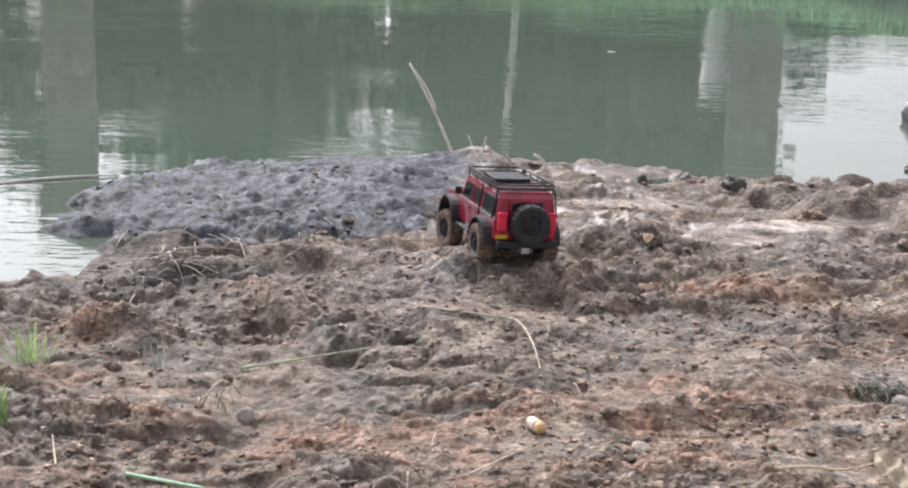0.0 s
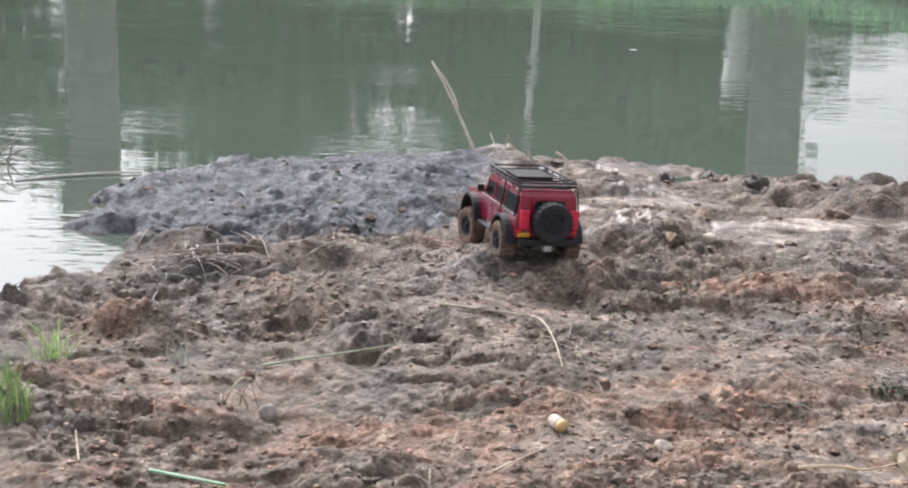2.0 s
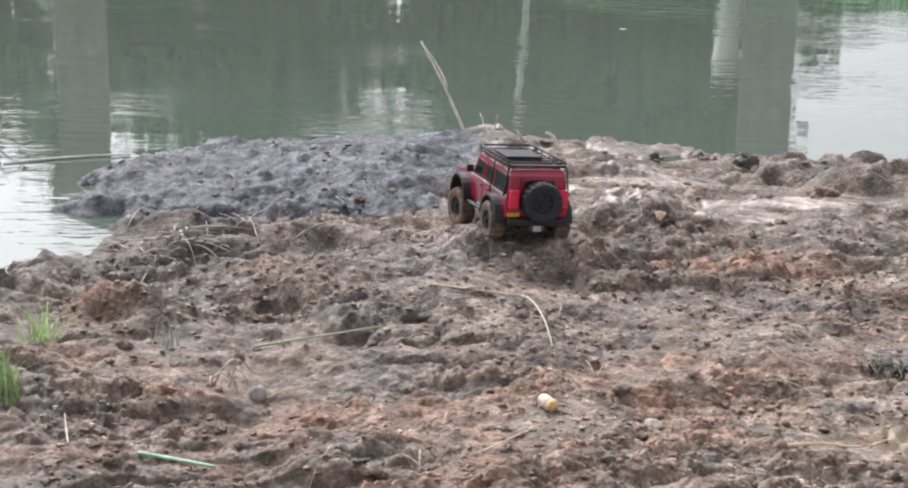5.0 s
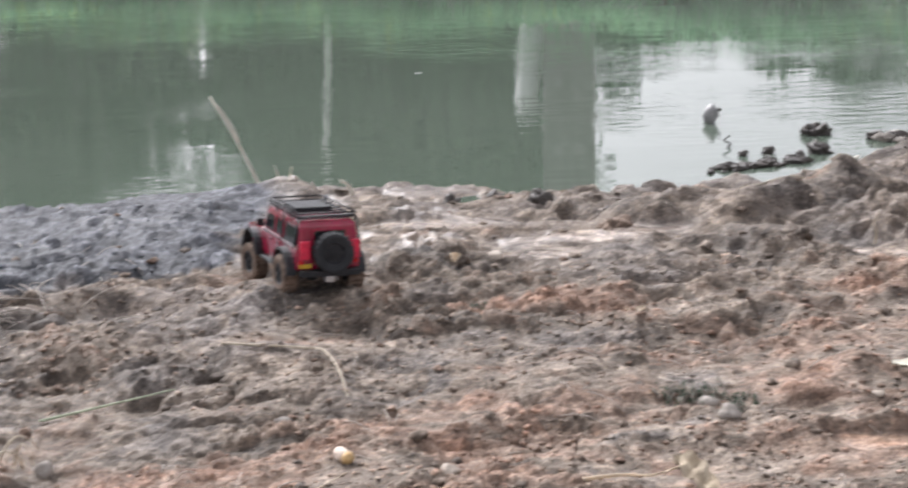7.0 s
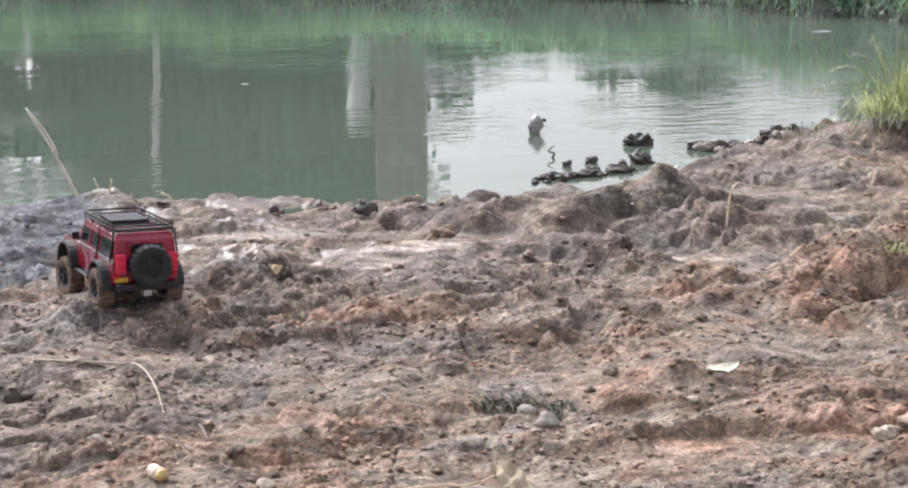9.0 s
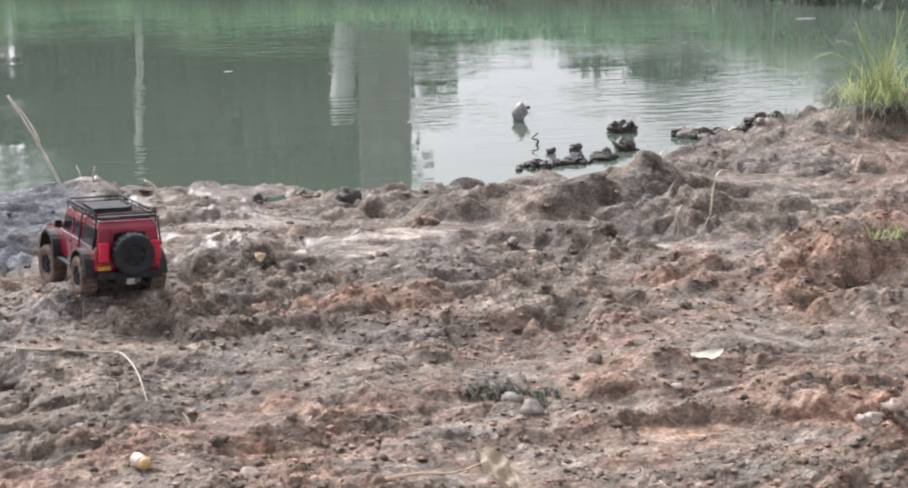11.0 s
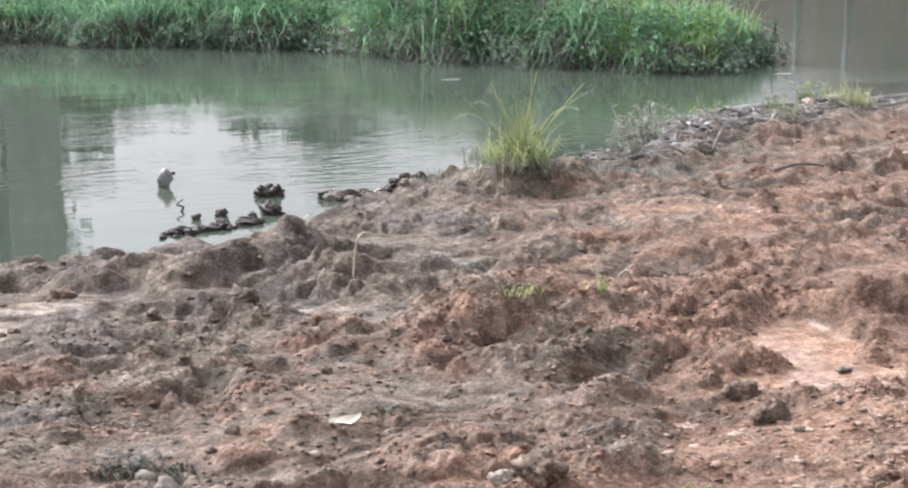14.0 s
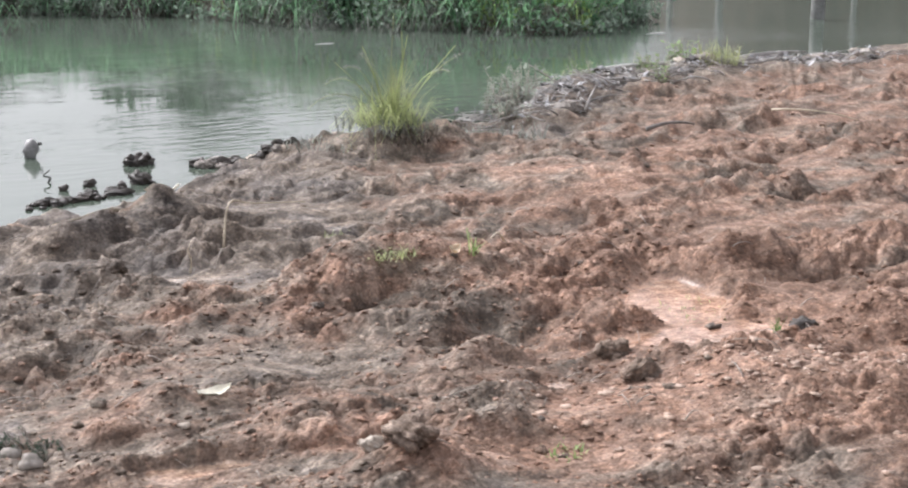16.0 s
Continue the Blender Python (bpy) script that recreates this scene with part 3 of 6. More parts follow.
# ---- vegetation ----
def blade(p, lean, turn, length, width, bend=0.5):
    """A grass blade of three bent quads' worth of strip."""
    d = Vector((math.cos(turn), math.sin(turn), 0))
    s = Vector((-d.y, d.x, 0)) * width * 0.5
    up = Vector((0, 0, 1))
    vs = []
    for k, wk in ((0, 1.0), (0.5, 0.85), (1.0, 0.12)):
        c = Vector(p) + up * length * k * math.cos(lean * k) + d * length * math.sin(lean) * (k * k * bend + k * (1 - bend))
        vs += [c - s * wk, c + s * wk]
    return vs, [(0, 1, 3, 2), (2, 3, 5, 4)]


def grass_patch(name, spots, mat, length, width, lean, label, category="grass", seed=1, kind="stuff"):
    r = random.Random(seed)
    blocks = []
    for x, y, z, n, rad, k in spots:
        for _ in range(n):
            a, q = r.random() * 6.283, rad * math.sqrt(r.random())
            blocks.append(blade((x + math.cos(a) * q, y + math.sin(a) * q, z), lean * (0.3 + 0.9 * r.random()), r.random() * 6.283,
                                length * k * r.uniform(0.55, 1.2), width * r.uniform(0.6, 1.3)))
    v, f = merge(blocks)
    return tagged(mesh_object(name, v, f, mat), label, category, kind=kind)


def island_spots(n, depth0, depth1, seed, patch_seed, low, high):
    r = np.random.default_rng(seed)
    x, y = r.uniform(-9, 8.7, n * 9), r.uniform(10.6, 19.0, n * 9)
    di = inland(x + 0.3 * perlin(x * 1.3, y * 1.3, 5), y + 0.3 * perlin(x * 1.3, y * 1.3, 6), ISLAND)
    pn = perlin(x * 0.55, y * 0.55, patch_seed)
    ok = (di > depth0) & (di < depth1) & (pn > low) & (pn < high)
    x, y, di = x[ok][:n], y[ok][:n], di[ok][:n]
    z = terrain(x, y)[0]
    return [(a, b, c, 5, 0.09, (0.62 + 0.5 * min(1.0, max(0.0, e))) * (0.95 + 0.6 * float(q) - 0.6 * math.exp(-((a / b - 0.392) / 0.025) ** 2) + 0.28 * min(1.0, max(0.0, (0.56 - a / b) / -0.06)) * -1.0 + 0.4 * math.exp(-((a / b - 0.49) / 0.05) ** 2))) for a, b, c, e, q in zip(x, y, z, di, perlin(x * 0.8, y * 0.8, 66))]


grass_patch("island_grass", island_spots(7600, 0.02, 2.6, 3, 61, -2, 2), GRASS_FAR, 0.58, 0.012, 1.8, "dense green grass and weeds covering the pond bank", seed=2)
grass_patch("lime_grass", [q for q in island_spots(2600, 0.05, 2.0, 4, 62, -0.1, 2) if q[0] / q[1] > 0.60 or random.Random(q[0]).random() < 0.25], GRASS_LIME, 0.56, 0.013, 1.2, "bright lime-green grass on the pond bank", seed=3)
grass_patch("dry_fringe", island_spots(6500, -0.2, 0.2, 5, 63, -2, 2), GRASS_DRY, 0.36, 0.012, 1.8, "dry hanging grass along the water's edge", seed=4)


def leafy_cover():
    """Leaves of the weeds on the grassy bank, in clumps."""
    rr = np.random.default_rng(8)
    spots = island_spots(3000, 0.0, 2.4, 6, 64, -0.3, 2)
    vs, fs = [], []
    for x, y, z, _, _, k in spots:
        h = z + 0.08 + 0.24 * k * (0.6 + 0.5 * float(perlin(np.array([x * 1.4]), np.array([y * 1.4]), 65)[0]))
        for _ in range(9):
            c = np.array([x, y, h]) + rr.normal(0, 1, 3) * np.array([0.09, 0.09, 0.09])
            d = rr.normal(0, 1, 3) * np.array([1, 1, 0.5])
            d *= rr.uniform(0.018, 0.045) / np.linalg.norm(d)
            e = np.cross(d, rr.normal(0, 1, 3))
            e *= 0.42 * np.linalg.norm(d) / (np.linalg.norm(e) + 1e-9)
            o = len(vs)
            vs += [c - d, c + e, c + d, c - e]
            fs.append((o, o + 1, o + 2, o + 3))
    tagged(mesh_object("bank_weeds", vs, fs, GRASS_FAR, smooth=False), "leafy green weeds growing over the pond bank", "weeds", kind="stuff")


leafy_cover()


def hanging_leaves():
    """Grey-green leaves that droop over the cut edge of the grassy bank."""
    rr = np.random.default_rng(14)
    spots = island_spots(2400, -0.22, 0.25, 15, 67, -2, 2)
    vs, fs = [], []
    for x, y, z, _, _, k in spots:
        top = max(z, 0.02) + 0.30 * k
        for _ in range(9):
            c = np.array([x, y, 0.03 + (top - 0.03) * rr.random()]) + rr.normal(0, 1, 3) * np.array([0.06, 0.06, 0.02])
            d = rr.normal(0, 1, 3) * np.array([1, 1, 0.8])
            d *= rr.uniform(0.012, 0.034) / np.linalg.norm(d)
            e = np.cross(d, rr.normal(0, 1, 3))
            e *= 0.4 * np.linalg.norm(d) / (np.linalg.norm(e) + 1e-9)
            o = len(vs)
            vs += [c - d, c + e, c + d, c - e]
            fs.append((o, o + 1, o + 2, o + 3))
    tagged(mesh_object("hanging_leaves", vs, fs, GREY_LEAF, smooth=False), "grey-green leaves hanging over the bank's cut edge", "leaves", kind="stuff")


hanging_leaves()


def bank_bush():
    """Low olive brush with bare brown stems on the nearer half of the grassy bank."""
    rr = np.random.default_rng(24)
    spots = [q for q in island_spots(2600, 0.02, 1.1, 25, 68, -2, 2) if 0.42 < q[0] / q[1] < 0.61]
    vs, fs, stems = [], [], []
    for x, y, z, _, _, k in spots[:900]:
        top = z + 0.42 * k
        a, ln = rr.uniform(0, 6.28), rr.uniform(0.03, 0.12)
        stems.append(tube_data([(x, y, z), (x + 0.4 * ln * math.cos(a), y + 0.4 * ln * math.sin(a), (z + top) / 2), (x + ln * math.cos(a), y + ln * math.sin(a), top)], [0.006, 0.005, 0.003], 4))
        for _ in range(16):
            c = np.array([x, y, z + (top - z) * rr.uniform(0.15, 1.05)]) + rr.normal(0, 0.07, 3)
            d = rr.normal(0, 1, 3)
            d *= rr.uniform(0.014, 0.04) / np.linalg.norm(d)
            e = np.cross(d, rr.normal(0, 1, 3))
            e *= 0.4 * np.linalg.norm(d) / (np.linalg.norm(e) + 1e-9)
            o = len(vs)
            vs += [c - d, c + e, c + d, c - e]
            fs.append((o, o + 1, o + 2, o + 3))
    tagged(mesh_object("brush_leaves", vs, fs, BRUSH_LEAF, smooth=False), "olive leaves of low brush on the pond bank", "brush", kind="stuff")
    v, f = merge(stems)
    tagged(mesh_object("brush_stems", v, f, DRIFT), "bare grey-brown stems of low brush on the pond bank", "brush", kind="stuff")


bank_bush()


def tree(name, h, spread_r, seed, label, leaf_n=1500, crown0=0.2):
    r = random.Random(seed)
    root = thing(name, pose(0, 0, 0), label, "tree")
    pts = [(0, 0, -0.4)]
    for k in range(1, 7):
        pts.append((r.uniform(-0.2, 0.2) * k * 0.3, r.uniform(-0.2, 0.2) * k * 0.3, h * 0.8 * k / 6))
    blocks = [tube_data(pts, [0.2 * (1 - 0.13 * k) * h / 8 for k in range(7)], 8)]
    tips = []
    for k in range(9):
        b = Vector(pts[2 + k % 5])
        a = k * 2.4 + r.random()
        e = b + Vector((math.cos(a) * spread_r * r.uniform(0.5, 0.9), math.sin(a) * spread_r * r.uniform(0.5, 0.9), h * r.uniform(0.08, 0.25)))
        blocks.append(tube_data([b, (b + e) / 2 + Vector((0, 0, 0.15)), e], [0.07, 0.045, 0.015], 5))
        tips += [e, (b + e) / 2]
    tips += [Vector(p) for p in pts[2:]] + [Vector((0, 0, h * 0.92))]
    v, f = merge(blocks)
    mesh_object("trunk", v, f, BARK, parent=root)
    vs, fs = [], []
    for _ in range(leaf_n):
        c = r.choice(tips) + Vector((r.gauss(0, 0.42), r.gauss(0, 0.42), r.gauss(0, 0.38))) * (spread_r * 0.45)
        c.z = max(c.z, h * crown0 * r.uniform(0.5, 1.0))
        s = r.uniform(0.14, 0.36)
        n = Vector((r.gauss(0, 1), r.gauss(0, 1), r.gauss(0, 1) + 0.6)).normalized()
        a = n.orthogonal().normalized() * s
        b = n.cross(a) * 0.7
        o = len(vs)
        vs += [c - a, c - b * 0.8, c + a, c + b]
        fs.append((o, o + 1, o + 2, o + 3))
    mesh_object("crown", vs, fs, TREE_LEAF, smooth=False, parent=root)
    return root


# Trees on the far bank by bearing: bearing in degrees, distance, height, kind
TREES = [tree("tree", 8.0, 2.6, 11, "tall dark-green broadleaf tree on the far bank", 4200), tree("tree", 8.6, 2.2, 12, "tall dark-green broadleaf tree on the far bank", 4200)]
for t0 in TREES:
    t0["group"] = "trees on the far bank"
TREES[0].matrix_basis = pose(-12.5, 31.5, 0.6) @ Matrix.Scale(0.88, 4)
TREES[1].matrix_basis = pose(-9.9, 33.0, 0.6) @ Matrix.Scale(0.66, 4)
r = random.Random(5)
for bearing, dist, size in [(-27, 32, 0.9), (-31, 33, 0.9), (-36, 33, 0.9), (-13, 33, 0.74), (-11.4, 32, 0.74), (-10, 34, 0.98), (-7.5, 31, 0.92), (-5.6, 33, 0.84), (-3.2, 33, 0.56), (-1.2, 33, 0.52), (0.4, 32, 0.78), (2.0, 31, 0.9), (4.5, 32, 0.92), (6.7, 32, 0.95),
                            (8.8, 32, 0.9), (12.5, 35, 0.47), (15, 33, 0.42), (17.5, 33, 0.40), (19.8, 32, 0.42), (22.0, 31, 0.42), (24.5, 33, 0.48), (27.0, 33, 0.58), (29.3, 33, 0.60), (31.5, 35, 0.64), (50, 38, 0.9), (55, 38, 1.0)]:
    a = math.radians(bearing)
    copy_thing(TREES[r.randrange(2)], pose(math.sin(a) * dist, math.cos(a) * dist, 0.6, 0, 0, r.uniform(0, 360)) @ Matrix.Scale(size, 4))


def pillar(x, y, w, h, mat, label, name="concrete_pillar"):
    e = thing(name, pose(x, y, 0, 0, 0, -math.degrees(math.atan2(x, y))), label, "pillar")
    bm = bmesh.new()
    box(bm, -w / 2, w / 2, -w / 2, w / 2, -0.3, h)
    part("shaft", bm, mat, e, bevel=0.04)
    bm = bmesh.new()
    box(bm, -w * 0.7, w * 0.7, -w * 0.7, w * 0.7, h, h + 0.5)
    part("cap", bm, mat, e, bevel=0.04)
    return e


pillar(-4.40, 18.55, 0.58, 3.1, CONCRETE, "tall grey concrete pillar on the far bank")
pillar(3.53, 18.65, 0.60, 3.4, CONCRETE, "tall grey-brown concrete pillar on the far bank")


def pole_at(bearing, dist, h, rad, mat, label):
    a = math.radians(bearing)
    return pole(math.sin(a) * dist, math.cos(a) * dist, h, rad, mat, label)


def pole(x, y, h, rad, mat, label, name="pole", lean=0.0):
    v, f = tube_data([(0, 0, -0.4), (lean * 0.5, 0, h * 0.5), (lean, 0, h)], [rad, rad * 0.95, rad * 0.85], 10)
    ob = mesh_object(name, v, f, mat)
    ob.matrix_basis = pose(x, y, 0)
    return tagged(ob, label, "pole")


pole(0.80, 19.0, 2.5, 0.045, PALE_BARK, "slender pale bare trunk on the far bank", "bare_trunk", -0.15)
pole(3.22, 18.75, 1.85, 0.16, WHITE_PAINT, "white painted pole on the far bank", "white_pole", -0.2)
pole_at(38.7, 24.5, 1.6, 0.06, POST_WOOD, "pale upright pole on the far bank")
pole_at(43.2, 24.5, 1.6, 0.045, POST_WOOD, "pale upright pole on the far bank")
pole_at(37.0, 25.5, 1.5, 0.05, POST_WOOD, "pale upright pole on the far bank")


# ---- scattered soil and stones ----
def ico(level):
    bm = bmesh.new()
    bmesh.ops.create_icosphere(bm, subdivisions=level, radius=1.0)
    v = np.array([q.co[:] for q in bm.verts])
    f = np.array([[q.index for q in p.verts] for p in bm.faces])
    bm.free()
    return v, f


ICO_V, ICO_F = ico(2)
FINE_V, FINE_F = ico(4)


def rugged(seed, sx, sy, sz, rough=0.3):
    """A crumbly clod: lumps upon lumps."""
    o = np.random.default_rng(seed).uniform(0, 50, 2)
    V = FINE_V
    n = sum(a * perlin(V[:, 0] * q + V[:, 2] * q * 0.8 + o[0], V[:, 1] * q - V[:, 2] * q * 0.6 + o[1]) for q, a in ((1.3, 1.0), (3.1, 0.6), (7.0, 0.4), (15.0, 0.25)))
    return V * (1 + rough * n)[:, None] * np.array([sx, sy, sz])


def lump(seed, sx, sy, sz, rough=0.28):
    """Vertices of an uneven stone or clod."""
    r = np.random.default_rng(seed)
    o = r.uniform(0, 50, 2)
    n = perlin(ICO_V[:, 0] * 1.4 + o[0] + ICO_V[:, 2], ICO_V[:, 1] * 1.4 + o[1] - ICO_V[:, 2] * 0.7) + 0.5 * perlin(ICO_V[:, 0] * 3.5 + o[1], ICO_V[:, 1] * 3.5 + ICO_V[:, 2] * 3 + o[0])
    return ICO_V * (1 + rough * n)[:, None] * np.array([sx, sy, sz])


def scatter_clods():
    r = np.random.default_rng(21)
    n = 26000
    x, y = r.uniform(-1.7, 6.5, n), 2.8 + 5.6 * r.random(n) ** 1.25
    d = inland(x, y, SHORE)
    z, tone, wet, pale = terrain(x, y)
    dens = 0.35 + 0.9 * perlin(x * 1.6, y * 1.6, 71) + 0.25 * (r.random(n) < 0.3)
    ok = (d > 0.04) & (np.abs(x - 1.9) < 1.0 + 0.9 * y * 0.75) & (wet < 0.8) & (r.random(n) < dens * (1.15 - 0.85 * packed(x, y))) & (np.hypot((x - CAR_X) / 0.3, (y - CAR_Y) / 0.32) > 1)
    x, y, z, tone = x[ok][:2600], y[ok][:2600], z[ok][:2600], tone[ok][:2600]
    shapes = [lump(100 + k, 1, 0.8, 0.42, 0.75) for k in range(24)]
    allv, allf, tones = [], [], []
    for k in range(len(x)):
        s = 0.0045 + 0.010 * r.random() ** 2.0 + (0.014 * r.random() if r.random() < 0.08 else 0)
        a = r.random() * 6.283
        v = shapes[k % 24] * s
        v = np.stack([v[:, 0] * np.cos(a) - v[:, 1] * np.sin(a) + x[k], v[:, 0] * np.sin(a) + v[:, 1] * np.cos(a) + y[k], v[:, 2] + z[k] + s * 0.05], 1)
        allf.append(ICO_F + len(ICO_V) * k)
        allv.append(v)
        tones.append(np.full(len(ICO_V), tone[k] + r.uniform(-0.15, 0.35)))
    v, f = np.concatenate(allv), np.concatenate(allf)
    me = bpy.data.meshes.new("mud_clods")
    me.vertices.add(len(v))
    me.vertices.foreach_set("co", v.astype(np.float32).ravel())
    me.loops.add(f.size)
    me.loops.foreach_set("vertex_index", f.astype(np.int32).ravel())
    me.polygons.add(len(f))
    me.polygons.foreach_set("loop_start", np.arange(len(f), dtype=np.int32) * 3)
    me.polygons.foreach_set("use_smooth", np.ones(len(f), bool))
    me.update(calc_edges=True)
    me.attributes.new("tone", "FLOAT", "POINT").data.foreach_set("value", np.concatenate(tones).astype(np.float32))
    me.attributes.new("pale", "FLOAT", "POINT").data.foreach_set("value", np.repeat(r.uniform(-0.25, 0.35, len(x)), len(ICO_V)).astype(np.float32))
    me.materials.append(MUD)
    tagged(new("mud_clods", me), "small crumbled clods of dried mud on the bank", "clods", kind="stuff")


scatter_clods()


def scatter_crumbs():
    v0, f0 = ico(1)
    r = np.random.default_rng(31)
    n = 30000
    x, y = r.uniform(-1.1, 3.4, n), 2.5 + 2.4 * r.random(n)
    z, tone, wet, pale = terrain(x, y)
    ok = (wet < 0.7) & (x > -0.29 * y) & (x < 0.99 * y) & (r.random(n) < (0.55 + 0.9 * perlin(x * 2.2, y * 2.2, 72)) * (1.1 - 0.7 * packed(x, y)))
    x, y, z, tone = (q[ok][:12000] for q in (x, y, z, tone))
    k = len(x)
    s = 0.0028 + 0.0065 * r.random(k) ** 2.5
    a = r.random(k) * 6.283
    jag = 1 + 0.35 * r.normal(size=(k, len(v0)))
    v = v0[None] * jag[:, :, None] * s[:, None, None] * np.array([1.15, 0.95, 0.42])
    vx = v[:, :, 0] * np.cos(a)[:, None] - v[:, :, 1] * np.sin(a)[:, None] + x[:, None]
    vy = v[:, :, 0] * np.sin(a)[:, None] + v[:, :, 1] * np.cos(a)[:, None] + y[:, None]
    vz = v[:, :, 2] + (z + s * 0.15)[:, None]
    f = (f0[None] + (np.arange(k) * len(v0))[:, None, None]).reshape(-1, 3)
    me = bpy.data.meshes.new("mud_crumbs")
    me.vertices.add(k * len(v0))
    me.vertices.foreach_set("co", np.stack([vx, vy, vz], 2).astype(np.float32).ravel())
    me.loops.add(f.size)
    me.loops.foreach_set("vertex_index", f.astype(np.int32).ravel())
    me.polygons.add(len(f))
    me.polygons.foreach_set("loop_start", np.arange(len(f), dtype=np.int32) * 3)
    me.update(calc_edges=True)
    me.attributes.new("tone", "FLOAT", "POINT").data.foreach_set("value", np.repeat(tone + r.uniform(-0.1, 0.5, k), len(v0)).astype(np.float32))
    me.attributes.new("pale", "FLOAT", "POINT").data.foreach_set("value", np.repeat(r.uniform(-0.25, 0.45, k), len(v0)).astype(np.float32))
    me.materials.append(MUD)
    tagged(new("mud_crumbs", me), "fine crumbs of dry mud and grit on the bank", "crumbs", kind="stuff")


scatter_crumbs()


def stone(name, x, y, sx, sy, sz, mat, label, seed, category="stone", sink=0.35, turn=0.0, group="", z=None):
    big = max(sx, sy) > 0.025
    ob = mesh_object(name, rugged(seed, sx, sy, sz, 0.42) if big else lump(seed, sx, sy, sz, 0.6), [tuple(q) for q in (FINE_F if big else ICO_F).tolist()], mat)
    if mat is MUD:
        t0 = 0.7 if "red" in label else 0.1 if "grey" in label else 0.35
        ob.data.attributes.new("tone", "FLOAT", "POINT").data.foreach_set("value", np.full(len(ob.data.vertices), t0, np.float32))
    ob.matrix_basis = pose(x, y, (ground_at(x, y) if z is None else z) + sz * (1 - 2 * sink), 0, 0, turn)
    return tagged(ob, label, category, group)


stone("stone", 0.362, 3.195, 0.021, 0.018, 0.013, PALE_STONE, "small pale tan stone lying on the mud", 1, group="loose stones")
stone("stone", -0.498, 3.417, 0.020, 0.018, 0.020, GREY_STONE, "small grey angular stone on the mud", 2, group="loose stones")
stone("stone", 1.03, 3.6, 0.024, 0.02, 0.016, GREY_STONE, "small grey stone beside dark green weeds", 3, group="loose stones")
stone("stone", 1.66, 3.02, 0.028, 0.02, 0.018, PALE_STONE, "pale cream stone at the foot of a mud mound", 4, group="loose stones")
stone("stone", 1.42, 3.53, 0.015, 0.012, 0.010, PALE_STONE, "small pale pebble on the red mud", 5, group="loose stones")
stone("stone", 1.042, 3.475, 0.024, 0.022, 0.018, GREY_STONE, "small grey stone on the mud", 6, group="loose stones")
stone("stone", 0.02, 3.62, 0.02, 0.018, 0.014, GREY_STONE, "small grey stone on the mud", 7, group="loose stones")
stone("stone", 0.72, 5.0, 0.022, 0.02, 0.018, PALE_STONE, "small pale stone in the wet mud", 8, group="loose stones")
for k, (x, y, sx, sz, lab) in enumerate([(1.45, 5.72, 0.12, 0.05, "large grey mud-covered boulder at the shore"), (1.2, 5.42, 0.06, 0.03, "grey mud-covered rock near the shore"),
                                         (1.60, 5.85, 0.10, 0.05, "dark mud-covered boulder at the shore"), (1.72, 5.05, 0.06, 0.045, "rounded brown clod on the bank"),
                                         (2.66, 3.55, 0.05, 0.04, "brown rounded clod on the red mud"), (2.53, 3.25, 0.05, 0.04, "rounded brown clod on the red mud"),
                                         (0.34, 4.60, 0.045, 0.05, "dark red-brown upright clod"), (0.70, 6.06, 0.045, 0.045, "dark wet upright clod at the water's edge"),
                                         (0.86, 6.05, 0.03, 0.03, "dark wet clod at the water's edge"), (1.02, 5.92, 0.05, 0.04, "dark wet clod at the water's edge"),
                                         (1.17, 6.0, 0.035, 0.03, "dark wet clod at the water's edge"), (3.36, 3.59, 0.05, 0.022, "dark brown clod in the wet hollow"),
                                         (1.72, 2.97, 0.06, 0.03, "large reddish crumbly clod"), (0.56, 4.96, 0.07, 0.04, "dark greenish clod on the mud")]):
    stone("clod", x, y, sx, sx * 0.75, sz, DARK_CLOD if "wet" in lab and "red" not in lab else MUD, lab, 40 + k, "clod", 0.55, 37 * k, "large clods")

# gravel on the red heap
GRAVEL = surface("tan_gravel", (0.36, 0.245, 0.18), (0.62, 0.49, 0.40), 30, 0.8, vary=0.25)
gv, gf = ico(1)
rg = np.random.default_rng(55)
blocks_v, blocks_f = [], []
gx0, gy0 = rg.normal(2.80, 0.32, 420), rg.normal(3.06, 0.18, 420)
gz0 = terrain(gx0, gy0)[0]
for k in range(420):
    x, y, zg = gx0[k], gy0[k], gz0[k]
    s0 = 0.004 + 0.010 * rg.random() ** 2.5
    a = rg.random() * 6.283
    v = gv * (1 + 0.3 * rg.normal(size=(len(gv), 1))) * s0 * np.array([1.2, 0.95, 0.42])
    blocks_v.append(np.stack([v[:, 0] * np.cos(a) - v[:, 1] * np.sin(a) + x, v[:, 0] * np.sin(a) + v[:, 1] * np.cos(a) + y, v[:, 2] + zg + s0 * 0.1], 1))
    blocks_f.append(gf + k * len(gv))
tagged(mesh_object("gravel", np.concatenate(blocks_v).tolist(), np.concatenate(blocks_f).tolist(), GRAVEL), "tan and pale gravel on a red mud heap", "gravel", kind="stuff")

